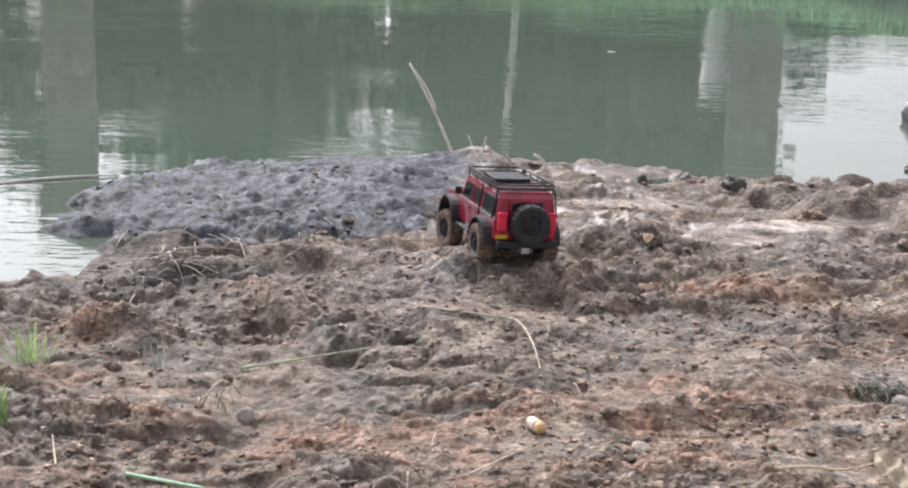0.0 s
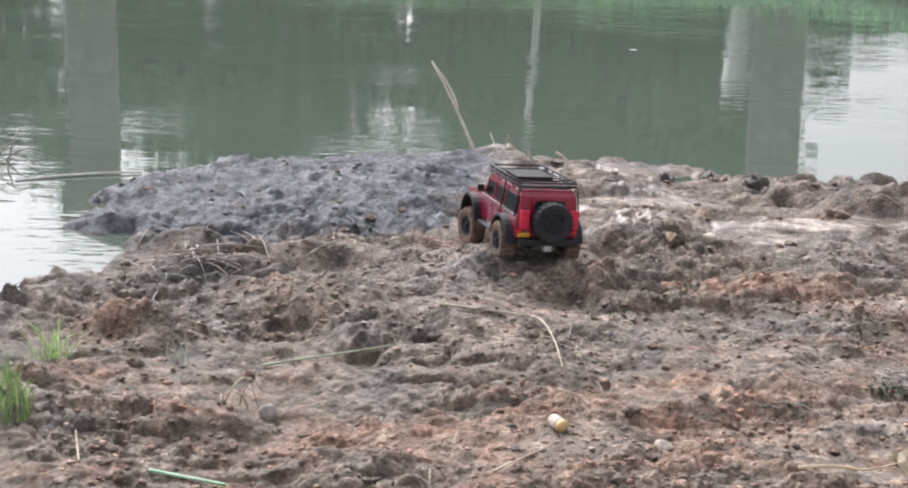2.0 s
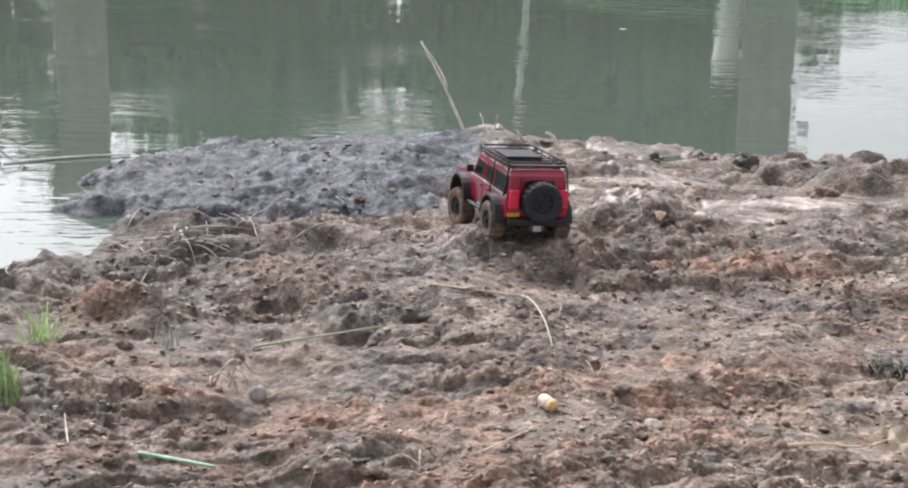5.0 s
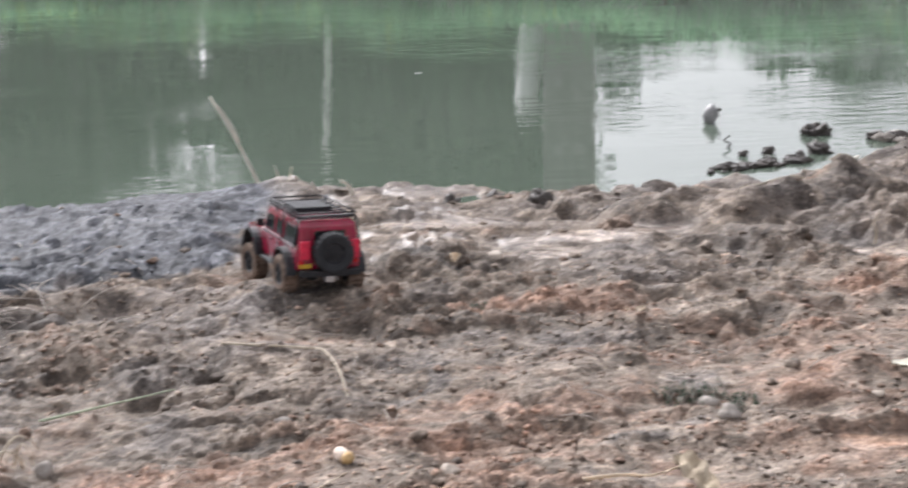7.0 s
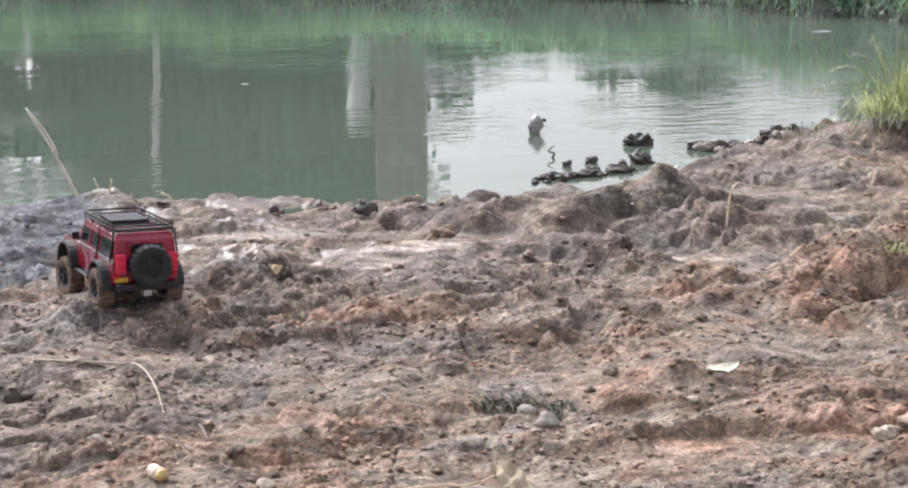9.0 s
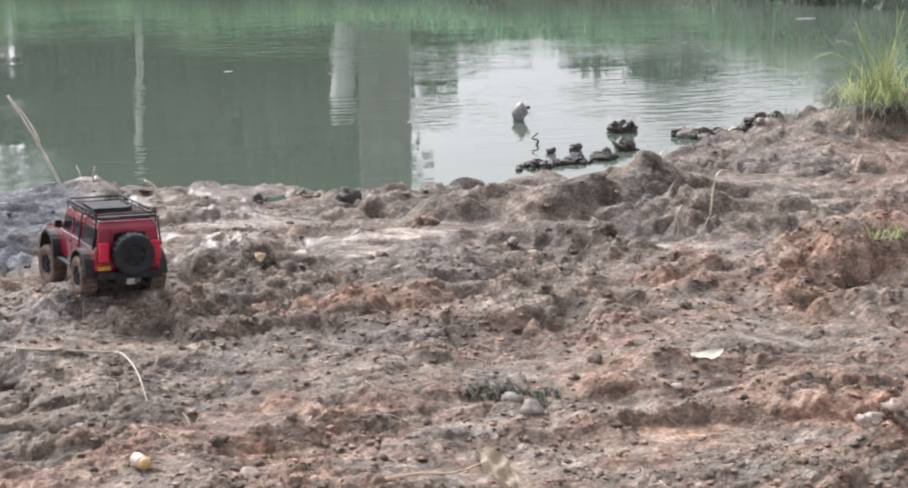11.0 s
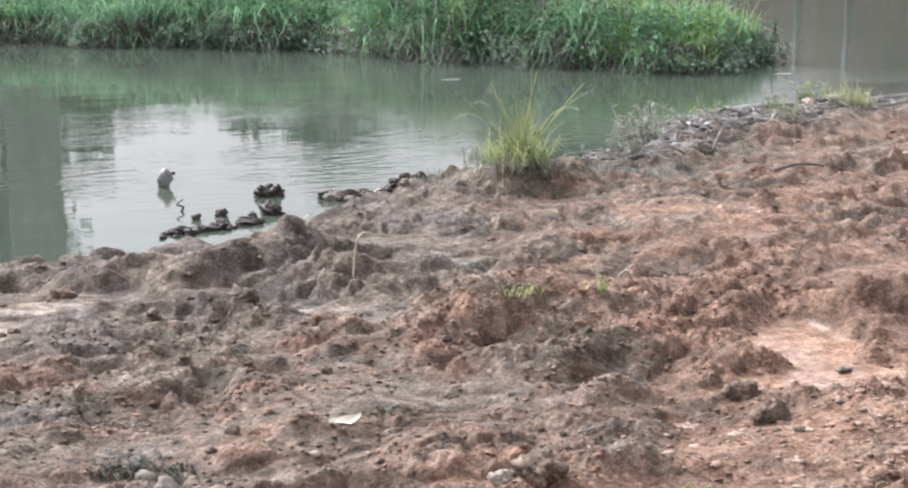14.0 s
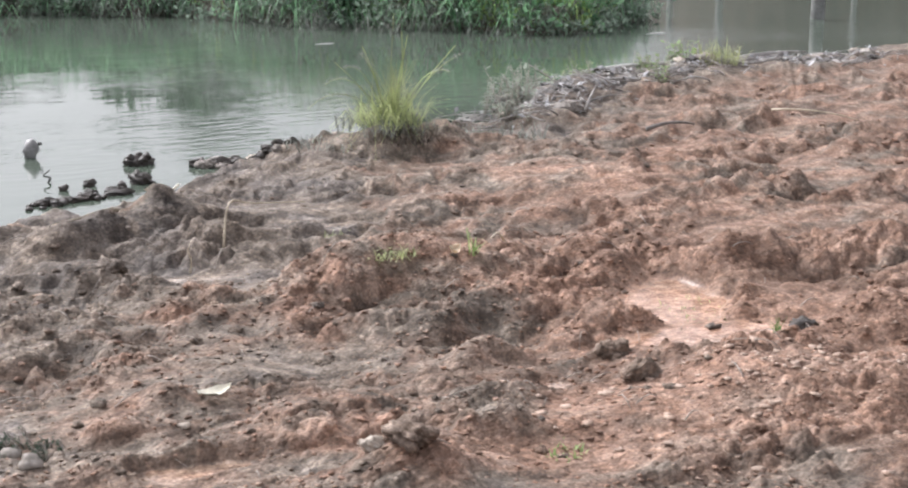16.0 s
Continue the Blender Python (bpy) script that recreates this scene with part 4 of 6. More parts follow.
# loose clods that lie free on the bank
CLOD_MESHES = []
for k in range(10):
    me = bpy.data.meshes.new("loose_clod")
    me.from_pydata([tuple(q) for q in lump(400 + k, 0.016, 0.013, 0.009, 0.8)], [], [tuple(q) for q in ICO_F.tolist()])
    me.polygons.foreach_set("use_smooth", [True] * len(me.polygons))
    me.attributes.new("tone", "FLOAT", "POINT").data.foreach_set("value", np.full(len(me.vertices), (0.4, 0.55, 0.6, 0.3, 0.85)[k % 5], np.float32))
    me.materials.append(MUD)
    CLOD_MESHES.append(me)
rr = random.Random(77)
placed = 0
while placed < 230:
    y = 2.95 + 3.2 * rr.random() ** 1.4
    x = rr.uniform(-0.26 * y, 0.85 * y)
    if float(inland(np.array([x]), np.array([y]), SHORE)[0]) < 0.1 or math.hypot(x - CAR_X, y - CAR_Y) < 0.4:
        continue
    s0 = 0.009 + 0.014 * rr.random() ** 2.5
    k = rr.randrange(10)
    ob = new("loose_clod", CLOD_MESHES[k])
    ob.matrix_basis = pose(x, y, ground_at(x, y) + s0 * 0.1, 0, 0, rr.uniform(0, 360)) @ Matrix.Scale(s0 / 0.016, 4)
    tagged(ob, ("loose brown crumbly mud clod lying on the bank", "loose grey crumbly mud clod on the bank", "loose reddish crumbly mud clod on the bank")[0 if k % 5 < 3 else k % 5 - 2], "clod", "loose clods on the bank")
    placed += 1

# dark mud heaps standing out of the pond
for k, (x, y, sx, sy, sz, lab) in enumerate([(2.52, 7.17, 0.068, 0.05, 0.03, "dark lumpy mud heap standing in the pond"), (2.39, 6.76, 0.05, 0.05, 0.035, "dark mud lump at the pond's edge"),
                                             (2.05, 6.75, 0.022, 0.02, 0.022, "small dark mud lump in the shallows"), (2.175, 6.79, 0.026, 0.02, 0.022, "small dark mud lump in the shallows"),
                                             (2.285, 6.69, 0.02, 0.02, 0.02, "small dark mud lump in the shallows"), (2.01, 6.52, 0.10, 0.03, 0.012, "flat dark mud bar in the shallows"),
                                             (2.24, 6.57, 0.06, 0.03, 0.016, "flat dark mud bar in the shallows"), (2.85, 6.98, 0.08, 0.05, 0.015, "flat dark mud bar in the shallows")]):
    stone("mud_mound", x, y, sx, sy, sz, DARK_CLOD, lab, 80 + k, "mud mound", 0.35, 8, "mud mounds in the shallows", z=0.0)
    if k == 0:
        for j in range(9):
            a = j * 0.7
            stone("mud_lump", x + math.cos(a) * 0.045, y + math.sin(a) * 0.03, 0.018, 0.016, 0.018, DARK_CLOD, "dark crumb of mud on a heap in the pond", 95 + j, "mud lump", 0.4, 0, "crumbs on the mud heap", z=0.008 + 0.012 * (j % 3))


# crumbled mud bar and stones in the shallows
rr = random.Random(88)
for k in range(34):
    x = rr.uniform(1.80, 2.27)
    y = 6.52 + 0.03 * rr.gauss(0, 1) + 0.22 * (x - 2.0)
    s0 = rr.uniform(0.012, 0.034)
    stone("mud_lump", x, y, s0, s0 * 0.8, s0 * 0.55, DARK_CLOD, "dark wet lump of mud on a bar in the shallows", 700 + k, "mud lump", 0.3, rr.uniform(0, 180), "lumps on the mud bar", z=0.0)
for k in range(44):
    t = rr.random()
    x, y = 2.74 + 0.42 * t, 7.08 - 0.2 * rr.random() - 0.05 * t
    s0 = rr.uniform(0.014, 0.042)
    m = (DARK_CLOD, GREY_STONE, DARK_CLOD, GREY_STONE, PALE_STONE)[k % 5]
    stone("shore_stone", x, y, s0, s0 * 0.75, s0 * 0.6, m, {0: "dark muddy stone at the water's edge", 1: "grey stone at the water's edge", 2: "pale stone at the water's edge"}[0 if m is DARK_CLOD else 1 if m is GREY_STONE else 2], 760 + k, "stone", 0.3, rr.uniform(0, 180), "stones at the water's edge", z=max(0.0, ground_at(x, y)))


# ---- sticks, stems and litter ----
def smoothed(pts, k=4):
    """More points along a smooth curve through the given ones."""
    p = [Vector(q) for q in pts]
    if len(p) < 3 or len(p) > 6:
        return p
    out = []
    for i in range(len(p) - 1):
        a, b, c, d = p[max(i - 1, 0)], p[i], p[i + 1], p[min(i + 2, len(p) - 1)]
        for j in range(k):
            t = j / k
            out.append(0.5 * (2 * b + (c - a) * t + (2 * a - 5 * b + 4 * c - d) * t * t + (3 * b - a - 3 * c + d) * t ** 3))
    return out + [p[-1]]


def stem(name, pts, rad, mat, label, category="stick", sides=6, tip=0.4, group=""):
    pts = smoothed(pts)
    n = len(pts)
    v, f = tube_data(pts, [rad * (1 - (1 - tip) * i / (n - 1)) for i in range(n)], sides)
    return tagged(mesh_object(name, v, f, mat), label, category, group)


def on_ground(pts, lift=0.006):
    return [(x, y, ground_at(x, y) + lift + h) for x, y, h in pts]


def laid(p, q, n=6):
    """A straight rod lying across the bumps between two points."""
    pts = [(p[0] + (q[0] - p[0]) * k / (n - 1), p[1] + (q[1] - p[1]) * k / (n - 1)) for k in range(n)]
    zs = [ground_at(*a) for a in pts]
    z0 = max(zs[: n // 2])
    z1 = max(zs[n // 2:])
    return [(a[0], a[1], z0 + (z1 - z0) * k / (n - 1) + 0.004) for k, a in enumerate(pts)]


def arc(p, q, rise, n=7, side=(0, 0, 0)):
    p, q, s = Vector(p), Vector(q), Vector(side)
    return [p.lerp(q, k / (n - 1)) + Vector((0, 0, rise * 4 * (k / (n - 1)) * (1 - k / (n - 1)))) + s * (4 * (k / (n - 1)) * (1 - k / (n - 1))) for k in range(n)]


PALE_STEM = surface("bleached_stem", (0.60, 0.55, 0.45), (0.80, 0.76, 0.66), 30, 0.7, dist=0.001)
reed = thing("leaning_reed", pose(-0.005, 6.47, 0), "pale dry forked reed stalk leaning out of the water's edge", "stick")
for nm, p, q, rad in (("stalk", (0, 0, -0.05), (-0.21, 0.12, 0.37), 0.007), ("fork", (-0.10, 0.06, 0.19), (-0.195, 0.11, 0.35), 0.005), ("stub", (0.05, 0, -0.03), (0.035, 0.01, 0.1), 0.004)):
    v, f = tube_data(arc(p, q, 0.0, 6, (0.012, 0, 0.0)), [rad * (1.1 - 0.1 * k) for k in range(6)], 6)
    mesh_object(nm, v, f, PALE_STEM, parent=reed)
stem("reed_stub", [(0.2, 5.95, 0.03), (0.19, 5.95, 0.09), (0.165, 5.95, 0.14)], 0.007, GREY_TWIG, "short dark snapped reed stub in the mud", tip=0.7, group="reed stubs")
stem("reed_stub", [(0.312, 6.05, 0.01), (0.32, 6.05, 0.06), (0.305, 6.05, 0.10), (0.275, 6.05, 0.118)], 0.009, PALE_STEM, "short white curled reed stub in the mud", tip=0.7, group="reed stubs")
stem("reed_stub", [(0.11, 6.35, 0.0), (0.09, 6.35, 0.06), (0.1, 6.35, 0.12)], 0.004, DRY_STEM, "thin dry reed stub at the shore", tip=0.7, group="reed stubs")
stem("driftwood_stick", arc((-1.74, 5.86, 0.0), (-1.30, 6.03, 0.006), 0.004, 7, (0, 0.02, 0)), 0.007, PALE_BARK, "long grey driftwood stick lying in the shallows", tip=0.5)
for k, (p, q, s) in enumerate([((-1.9, 6.1, 0), (-1.73, 6.16, 0.09), 0.05), ((-1.87, 6.2, 0), (-1.7, 6.1, 0.05), 0.03), ((-1.82, 6.05, 0), (-1.8, 6.15, 0.14), 0.02), ((-1.9, 5.95, 0), (-1.7, 6.0, 0.03), 0.06)]):
    stem("twig", arc(p, q, s), 0.004, GREY_TWIG, "thin pale twig rising from the shallows", "twig", group="twigs in the shallows")
stem("bamboo_cane", on_ground([(1.70, 5.62, 0.02), (1.83, 5.76, 0.02), (2.0, 5.94, 0.02), (2.15, 6.09, 0.01)], 0.01), 0.010, BAMBOO, "long weathered bamboo cane half buried in the mud", tip=0.8, sides=8)
stem("pale_stick", on_ground([(2.20, 6.13, 0.0), (2.30, 6.27, 0.02), (2.46, 6.47, 0.01)], 0.01), 0.009, PALE_STEM, "bleached pale stick lying at the water's edge", tip=0.7)
stem("curved_stem", on_ground([(-0.126, 4.04, 0.006), (0.08, 4.06, 0.008), (0.133, 4.01, 0.014), (0.165, 3.86, 0.012), (0.182, 3.68, 0)]), 0.0034, DRY_STEM, "thin curved dry stem lying over a clod", "stem")
stem("straw", laid((-0.555, 3.77), (-0.24, 3.88)), 0.0042, surface("pale_green_straw", (0.30, 0.36, 0.24), (0.46, 0.50, 0.36), 30, 0.6), "pale green straw lying on the mud", "straw")
stem("green_straw", laid((-0.705, 3.09), (-0.54, 3.045)), 0.0042, surface("mint_green_plastic", (0.34, 0.58, 0.38), (0.52, 0.74, 0.53), 10, 0.5), "mint-green drinking straw lying on the mud", "straw", tip=0.9)
for k, (a, b, rise) in enumerate([((-0.61, 3.50), (-0.53, 3.57), 0.05), ((-0.62, 3.48), (-0.55, 3.47), 0.04), ((-0.58, 3.52), (-0.53, 3.49), 0.06), ((-0.62, 3.52), (-0.61, 3.45), 0.03), ((-0.56, 3.53), (-0.59, 3.45), 0.04)]):
    za, zb = ground_at(*a), ground_at(*b)
    stem("curled_twig", arc((*a, za), (*b, zb + 0.03 * (k == 0)), rise), 0.003, DRY_STEM, "curled dry yellowish plant stalk", "twig", group="curled dry stalks")
stem("twig", on_ground([(1.98, 5.02, 0.0), (1.985, 5.02, 0.04), (1.975, 5.02, 0.08), (1.99, 5.02, 0.11)]), 0.0035, DRY_STEM, "thin upright dry twig in the mud", "twig")
stem("twig", on_ground([(2.15, 5.15, 0.0), (2.2, 5.22, 0.07), (2.3, 5.25, 0.08), (2.5, 5.25, 0.06)]), 0.0045, DRY_STEM, "thin bent dry twig across the mud", "twig")
stem("twig", laid((0.0, 3.08), (0.15, 3.26)), 0.0028, DRY_STEM, "thin straight dry stem on the mud", "twig")
stem("twig", on_ground([(-0.85, 3.10, 0), (-0.865, 3.15, 0.03), (-0.89, 3.24, 0.02)]), 0.0026, DRY_STEM, "thin pale dry stem on the mud", "twig")
stem("twig", on_ground([(3.02, 4.72, 0), (2.95, 4.66, 0.05), (2.88, 4.6, 0.02)]), 0.006, DRY_STEM, "short pale bamboo splint on the mud", "twig")
stem("twig", [(2.035, 6.95, -0.01), (2.05, 6.95, 0.02), (2.02, 6.95, 0.03), (2.05, 6.95, 0.055)], 0.006, DARK_POST, "bent dark twig sticking out of the pond", "twig")

# pale dead roots in the mud by the left inlet
for lab, limbs in (("forked pale dead root sprawling on the grey mud", [((-0.98, 4.56, 0.0), (-0.80, 4.74, 0.02), 0.005), ((-0.86, 4.68, 0.03), (-0.87, 4.80, 0.03), 0.0035), ((-0.88, 4.66, 0.03), (-0.84, 4.46, 0.0), 0.005),
                                                                        ((-0.86, 4.67, 0.04), (-0.68, 4.76, 0.03), 0.004)]),
                   ("bent pale dead root on the bank", [((-0.71, 4.98, 0.0), (-0.79, 5.12, 0.02), 0.005), ((-0.72, 4.9, 0.0), (-0.68, 5.06, 0.03), 0.004)])):
    x0, y0 = limbs[0][0][:2]
    zr = ground_at(x0, y0)
    e = thing("dead_root", pose(x0, y0, zr), lab, "root", "dead roots by the inlet")
    for k, (p, q, rad) in enumerate(limbs):
        a = Vector((p[0] - x0, p[1] - y0, ground_at(*p[:2]) - zr + p[2]))
        b = Vector((q[0] - x0, q[1] - y0, ground_at(*q[:2]) - zr + q[2]))
        v, f = tube_data(arc(a, b, 0.008, 8, (0.012 * (-1) ** k, 0, 0)), [rad * (1 - 0.09 * i) for i in range(8)], 6)
        mesh_object("limb", v, f, GREY_TWIG, parent=e)

# fine dry stems on the weedy left shore
r = random.Random(9)
blocks = []
for _ in range(46):
    x, y = r.gauss(-0.8, 0.2), r.gauss(4.66, 0.15)
    a, ln = r.uniform(0, 6.28), r.uniform(0.05, 0.22)
    x2, y2 = x + math.cos(a) * ln, y + math.sin(a) * ln
    blocks.append(tube_data(arc((x, y, ground_at(x, y) + 0.004), (x2, y2, ground_at(x2, y2) + r.uniform(0.0, 0.03)), r.uniform(0.005, 0.025), 5), [0.0026, 0.0024, 0.002, 0.0016, 0.001], 4))
for _ in range(170):
    x, y = r.uniform(-1.0, 3.8), r.uniform(2.95, 5.6)
    a, ln = r.uniform(0, 6.28), r.uniform(0.03, 0.12)
    x2, y2 = x + math.cos(a) * ln, y + math.sin(a) * ln
    blocks.append(tube_data(arc((x, y, ground_at(x, y) + 0.004), (x2, y2, ground_at(x2, y2) + 0.005), r.uniform(0.004, 0.015), 4), [0.0016, 0.0015, 0.0013, 0.001], 4))
v, f = merge(blocks)
tagged(mesh_object("dry_stems", v, f, GREY_TWIG), "tangle of fine grey dead stems on the mud", "twigs", kind="stuff")


def dry_leaf(name, x, y, ln, wd, curl, turn, mat, label, tilt=0.0, lift=0.02, seed=0):
    """A curled dry leaf or scrap with thickness."""
    rr = random.Random(seed)
    vs, fs = [], []
    nu, nv = 9, 5
    for s in (0, 1):
        for i in range(nu):
            for j in range(nv):
                u, w = i / (nu - 1), j / (nv - 1) - 0.5
                half = wd * math.sin(math.pi * min(1, 0.12 + 0.88 * u)) ** 0.7
                vs.append(((u - 0.5) * ln, w * half, curl * (4 * w * w) + curl * 1.2 * (u - 0.5) ** 2 * 4 + rr.uniform(-1, 1) * 0.003 - s * 0.002))
    for s in (0, 1):
        o = s * nu * nv
        for i in range(nu - 1):
            for j in range(nv - 1):
                q = (o + i * nv + j, o + i * nv + j + 1, o + (i + 1) * nv + j + 1, o + (i + 1) * nv + j)
                fs.append(q if s else q[::-1])
    ob = mesh_object(name, vs, fs, mat)
    ob.matrix_basis = pose(x, y, ground_at(x, y) + lift, tilt, 0, turn)
    return tagged(ob, label, "leaf")


PALE_LEAF = surface("pale_dry_leaf", (0.56, 0.53, 0.43), (0.74, 0.71, 0.60), 30, 0.7, dist=0.002)
TAN_LEAF = leaf_material("tan_dry_leaf", (0.56, 0.47, 0.36), (0.78, 0.69, 0.55), 0.75)
dry_leaf("curled_leaf", 1.545, 3.655, 0.095, 0.045, 0.007, 14, PALE_LEAF, "pale cream curled dry leaf on the red mud", 6, 0.022, 1)


def crumpled_sheet(name, p0, along, across, mat, label, seed):
    """A crinkled dead leaf held up on edge, tip to foot along one line, with thickness."""
    rr = np.random.default_rng(seed)
    nu, nv = 13, 8
    P, A, C = Vector(p0), Vector(along), Vector(across)
    N = A.cross(C).normalized()
    vs, fs = [], []
    o = rr.uniform(0, 30, 2)
    for s in (0, 1):
        for i in range(nu):
            for j in range(nv):
                u, w = i / (nu - 1), j / (nv - 1) - 0.5
                half = (0.25 + 0.75 * math.sin(math.pi * (0.12 + 0.80 * u))) * (1 + 0.25 * float(perlin(np.array([u * 4 + o[0]]), np.array([w * 1.5 + o[1]]))[0]))
                crease = 0.016 * float(perlin(np.array([u * 5 + o[1]]), np.array([w * 4 + o[0]]))[0]) + 0.016 * abs(w) - 0.002 * s
                vs.append(P + A * u + C * w * half + N * crease)
    for s in (0, 1):
        q0 = s * nu * nv
        for i in range(nu - 1):
            for j in range(nv - 1):
                q = (q0 + i * nv + j, q0 + i * nv + j + 1, q0 + (i + 1) * nv + j + 1, q0 + (i + 1) * nv + j)
                fs.append(q if s else q[::-1])
    return tagged(mesh_object(name, vs, fs, mat), label, "leaf")


CREAM_LEAF = surface("cream_brown_leaf", (0.38, 0.31, 0.22), (0.52, 0.44, 0.33), 40, 0.8, dist=0.002)
zl = max(ground_at(0.85, 3.0), ground_at(0.82, 3.05))
crumpled_sheet("crumpled_leaf", (0.828, 3.10, zl + 0.066), (0.048, -0.090, -0.046), (0.056, 0.018, 0.004), CREAM_LEAF, "tan crumpled dry leaf standing on the mud", 2)
stem("leaf_stalk", on_ground([(0.63, 3.11, 0.0), (0.71, 3.12, 0.012), (0.77, 3.10, 0.03), (0.815, 3.055, 0.055)], 0.004), 0.0045, TAN_LEAF, "dry tan leaf stalk on the mud", "stem")
dry_leaf("dry_leaf", 0.56, 4.86, 0.05, 0.03, 0.01, 60, TAN_LEAF, "small yellowish dry leaf standing on the mud", 60, 0.03, 3)
dry_leaf("dry_leaf", 1.0, 4.25, 0.06, 0.03, 0.006, 10, TAN_LEAF, "small tan dry leaf on the mud", 5, 0.014, 4)
dry_leaf("dry_leaf", 2.6, 4.35, 0.05, 0.035, 0.01, 40, TAN_LEAF, "small curled tan leaf on the mud", 30, 0.025, 5)

# corn cob end
cob = thing("corn_cob", pose(0.147, 3.335, ground_at(0.147, 3.335) + 0.014, 0, 0, -62), "broken yellow and cream corn cob end on the mud", "corn cob")
CREAM = surface("cream_husk", (0.58, 0.46, 0.37), (0.74, 0.63, 0.54), 40, 0.6)
YELLOW = surface("yellow_kernel", (0.52, 0.33, 0.13), (0.68, 0.48, 0.24), 60, 0.45)
v, f = tube_data([(-0.026, 0, 0.004), (-0.018, 0, 0.002), (0.0, 0, 0), (0.014, 0, 0)], [0.010, 0.014, 0.0150, 0.0150], 12)
mesh_object("husk", v, f, CREAM, parent=cob)
v, f = tube_data([(0.014, 0, 0), (0.022, 0, 0), (0.027, 0, 0)], [0.0148, 0.014, 0.010], 12)
mesh_object("kernels", v, f, YELLOW, parent=cob)

# pale plastic bag, half under water
BAG = surface("white_plastic", (0.27, 0.265, 0.265), (0.40, 0.39, 0.39), 15, 0.35)
bag = thing("plastic_bag", pose(2.13, 7.56, 0), "crumpled white plastic bag half sunk in the pond", "bag")
mesh_object("bag_body", lump(301, 0.036, 0.03, 0.058, 0.5) + np.array([0, 0, 0.035]), [tuple(q) for q in ICO_F.tolist()], BAG, parent=bag)
mesh_object("bag_knot", lump(302, 0.010, 0.010, 0.008, 0.4) + np.array([0.042, 0, 0.062]), [tuple(q) for q in ICO_F.tolist()], DARK_POST, parent=bag)
WHITE_SCRAP = surface("white_foam", (0.6, 0.6, 0.58), (0.8, 0.8, 0.78), 20, 0.6)
for x, y, w, lab in ((5.26, 11.09, 0.075, "white scrap floating on the pond"), (13.8, 18.95, 0.16, "long white scrap floating on the pond"), (8.5, 11.72, 0.1, "white stick of foam floating by a post"), (7.9, 10.56, 0.09, "white scrap floating on the pond"),
                     (8.75, 8.85, 0.16, "pale driftwood floating near the shore"), (0.9, 9.5, 0.025, "tiny white scrap floating on the pond")):
    stone("floating_scrap", x, y, w, w * 0.16, w * 0.06, WHITE_SCRAP, lab, 310, "litter", 0.3, 5, "floating litter", z=0.0)


# ---- plants ----
def tuft(name, x, y, n, length, rad, mat, lean, label, seed, width=0.006):
    return grass_patch(name, [(x, y, ground_at(x, y) - 0.01, n, rad, 1.0)], mat, length, width, lean, label, "grass", seed, kind="stuff")


tuft("grass_tuft", 3.57, 6.66, 90, 0.34, 0.06, GRASS_TUFT, 0.55, "upright yellow-green blades of a shore tuft", 30, 0.0036)
tuft("grass_tuft", 3.55, 6.66, 300, 0.25, 0.15, GRASS_TUFT, 1.9, "tall yellow-green grass tuft on the shore", 31, 0.0036)
for k, (dx, h, ln) in enumerate(((0.0, 0.50, 0.02), (0.03, 0.40, 0.06), (-0.04, 0.36, -0.1), (0.12, 0.34, 0.22), (0.06, 0.42, 0.0), (-0.08, 0.3, -0.2))):
    z0 = ground_at(3.55, 6.66)
    stem("grass_stalk", [(3.55 + dx * 0.3, 6.65, z0), (3.55 + dx + ln * 0.3, 6.65, z0 + h * 0.55), (3.55 + dx + ln, 6.65, z0 + h)], 0.003, GRASS_TUFT, "tall thin flowering grass stalk in a tuft", "grass stalk", 4, 0.5, "stalks of the tall tuft")
z0 = ground_at(3.55, 6.66)
for dx, dz, up in ((-0.34, 0.20, 0.10), (-0.24, 0.27, 0.09), (-0.42, 0.10, 0.10), (0.36, 0.30, 0.05), (0.30, 0.22, 0.09), (-0.16, 0.33, 0.06)):
    p = arc((3.55 + dx * 0.1, 6.65, z0), (3.55 + dx, 6.63, z0 + dz), up, 9)
    v1, f1 = tube_data(p, [0.0028 - 0.0002 * i for i in range(9)], 4)
    e = thing("grass_stalk", pose(0, 0, 0), "arching dry grass stalk with a drooping seed head", "grass stalk", "arching stalks of the tall tuft")
    mesh_object("stalk", v1, f1, GRASS_TUFT, parent=e)
    head = merge([blade(Vector(p[-1 - k % 3]).lerp(p[-2 - k % 3], 0.1 * k % 1), 1.9, k * 2.4, 0.035, 0.004) for k in range(14)])
    tagged(mesh_object("seed_head", head[0], head[1], GRASS_DRY, parent=e), "pale drooping seed head")
tuft("hanging_roots", 3.55, 6.50, 120, 0.10, 0.13, BARK, 1.9, "dark matted roots under the grass tuft", 45, 0.006)
tuft("grass_seed_head", 3.57, 6.65, 16, 0.07, 0.008, GRASS_DRY, 0.9, "feathery dry seed head on a grass stalk", 32, 0.004).matrix_basis = pose(0, 0, 0.42)
tuft("grass_tuft", 3.5, 6.6, 150, 0.13, 0.24, GRASS_DRY, 1.4, "dry drooping straw-coloured grass round a tuft", 44, 0.005)
tuft("grass_tuft", 4.2, 6.75, 140, 0.10, 0.22, GRASS_DRY, 1.1, "low dry yellowish grass on the shore", 33, 0.005)
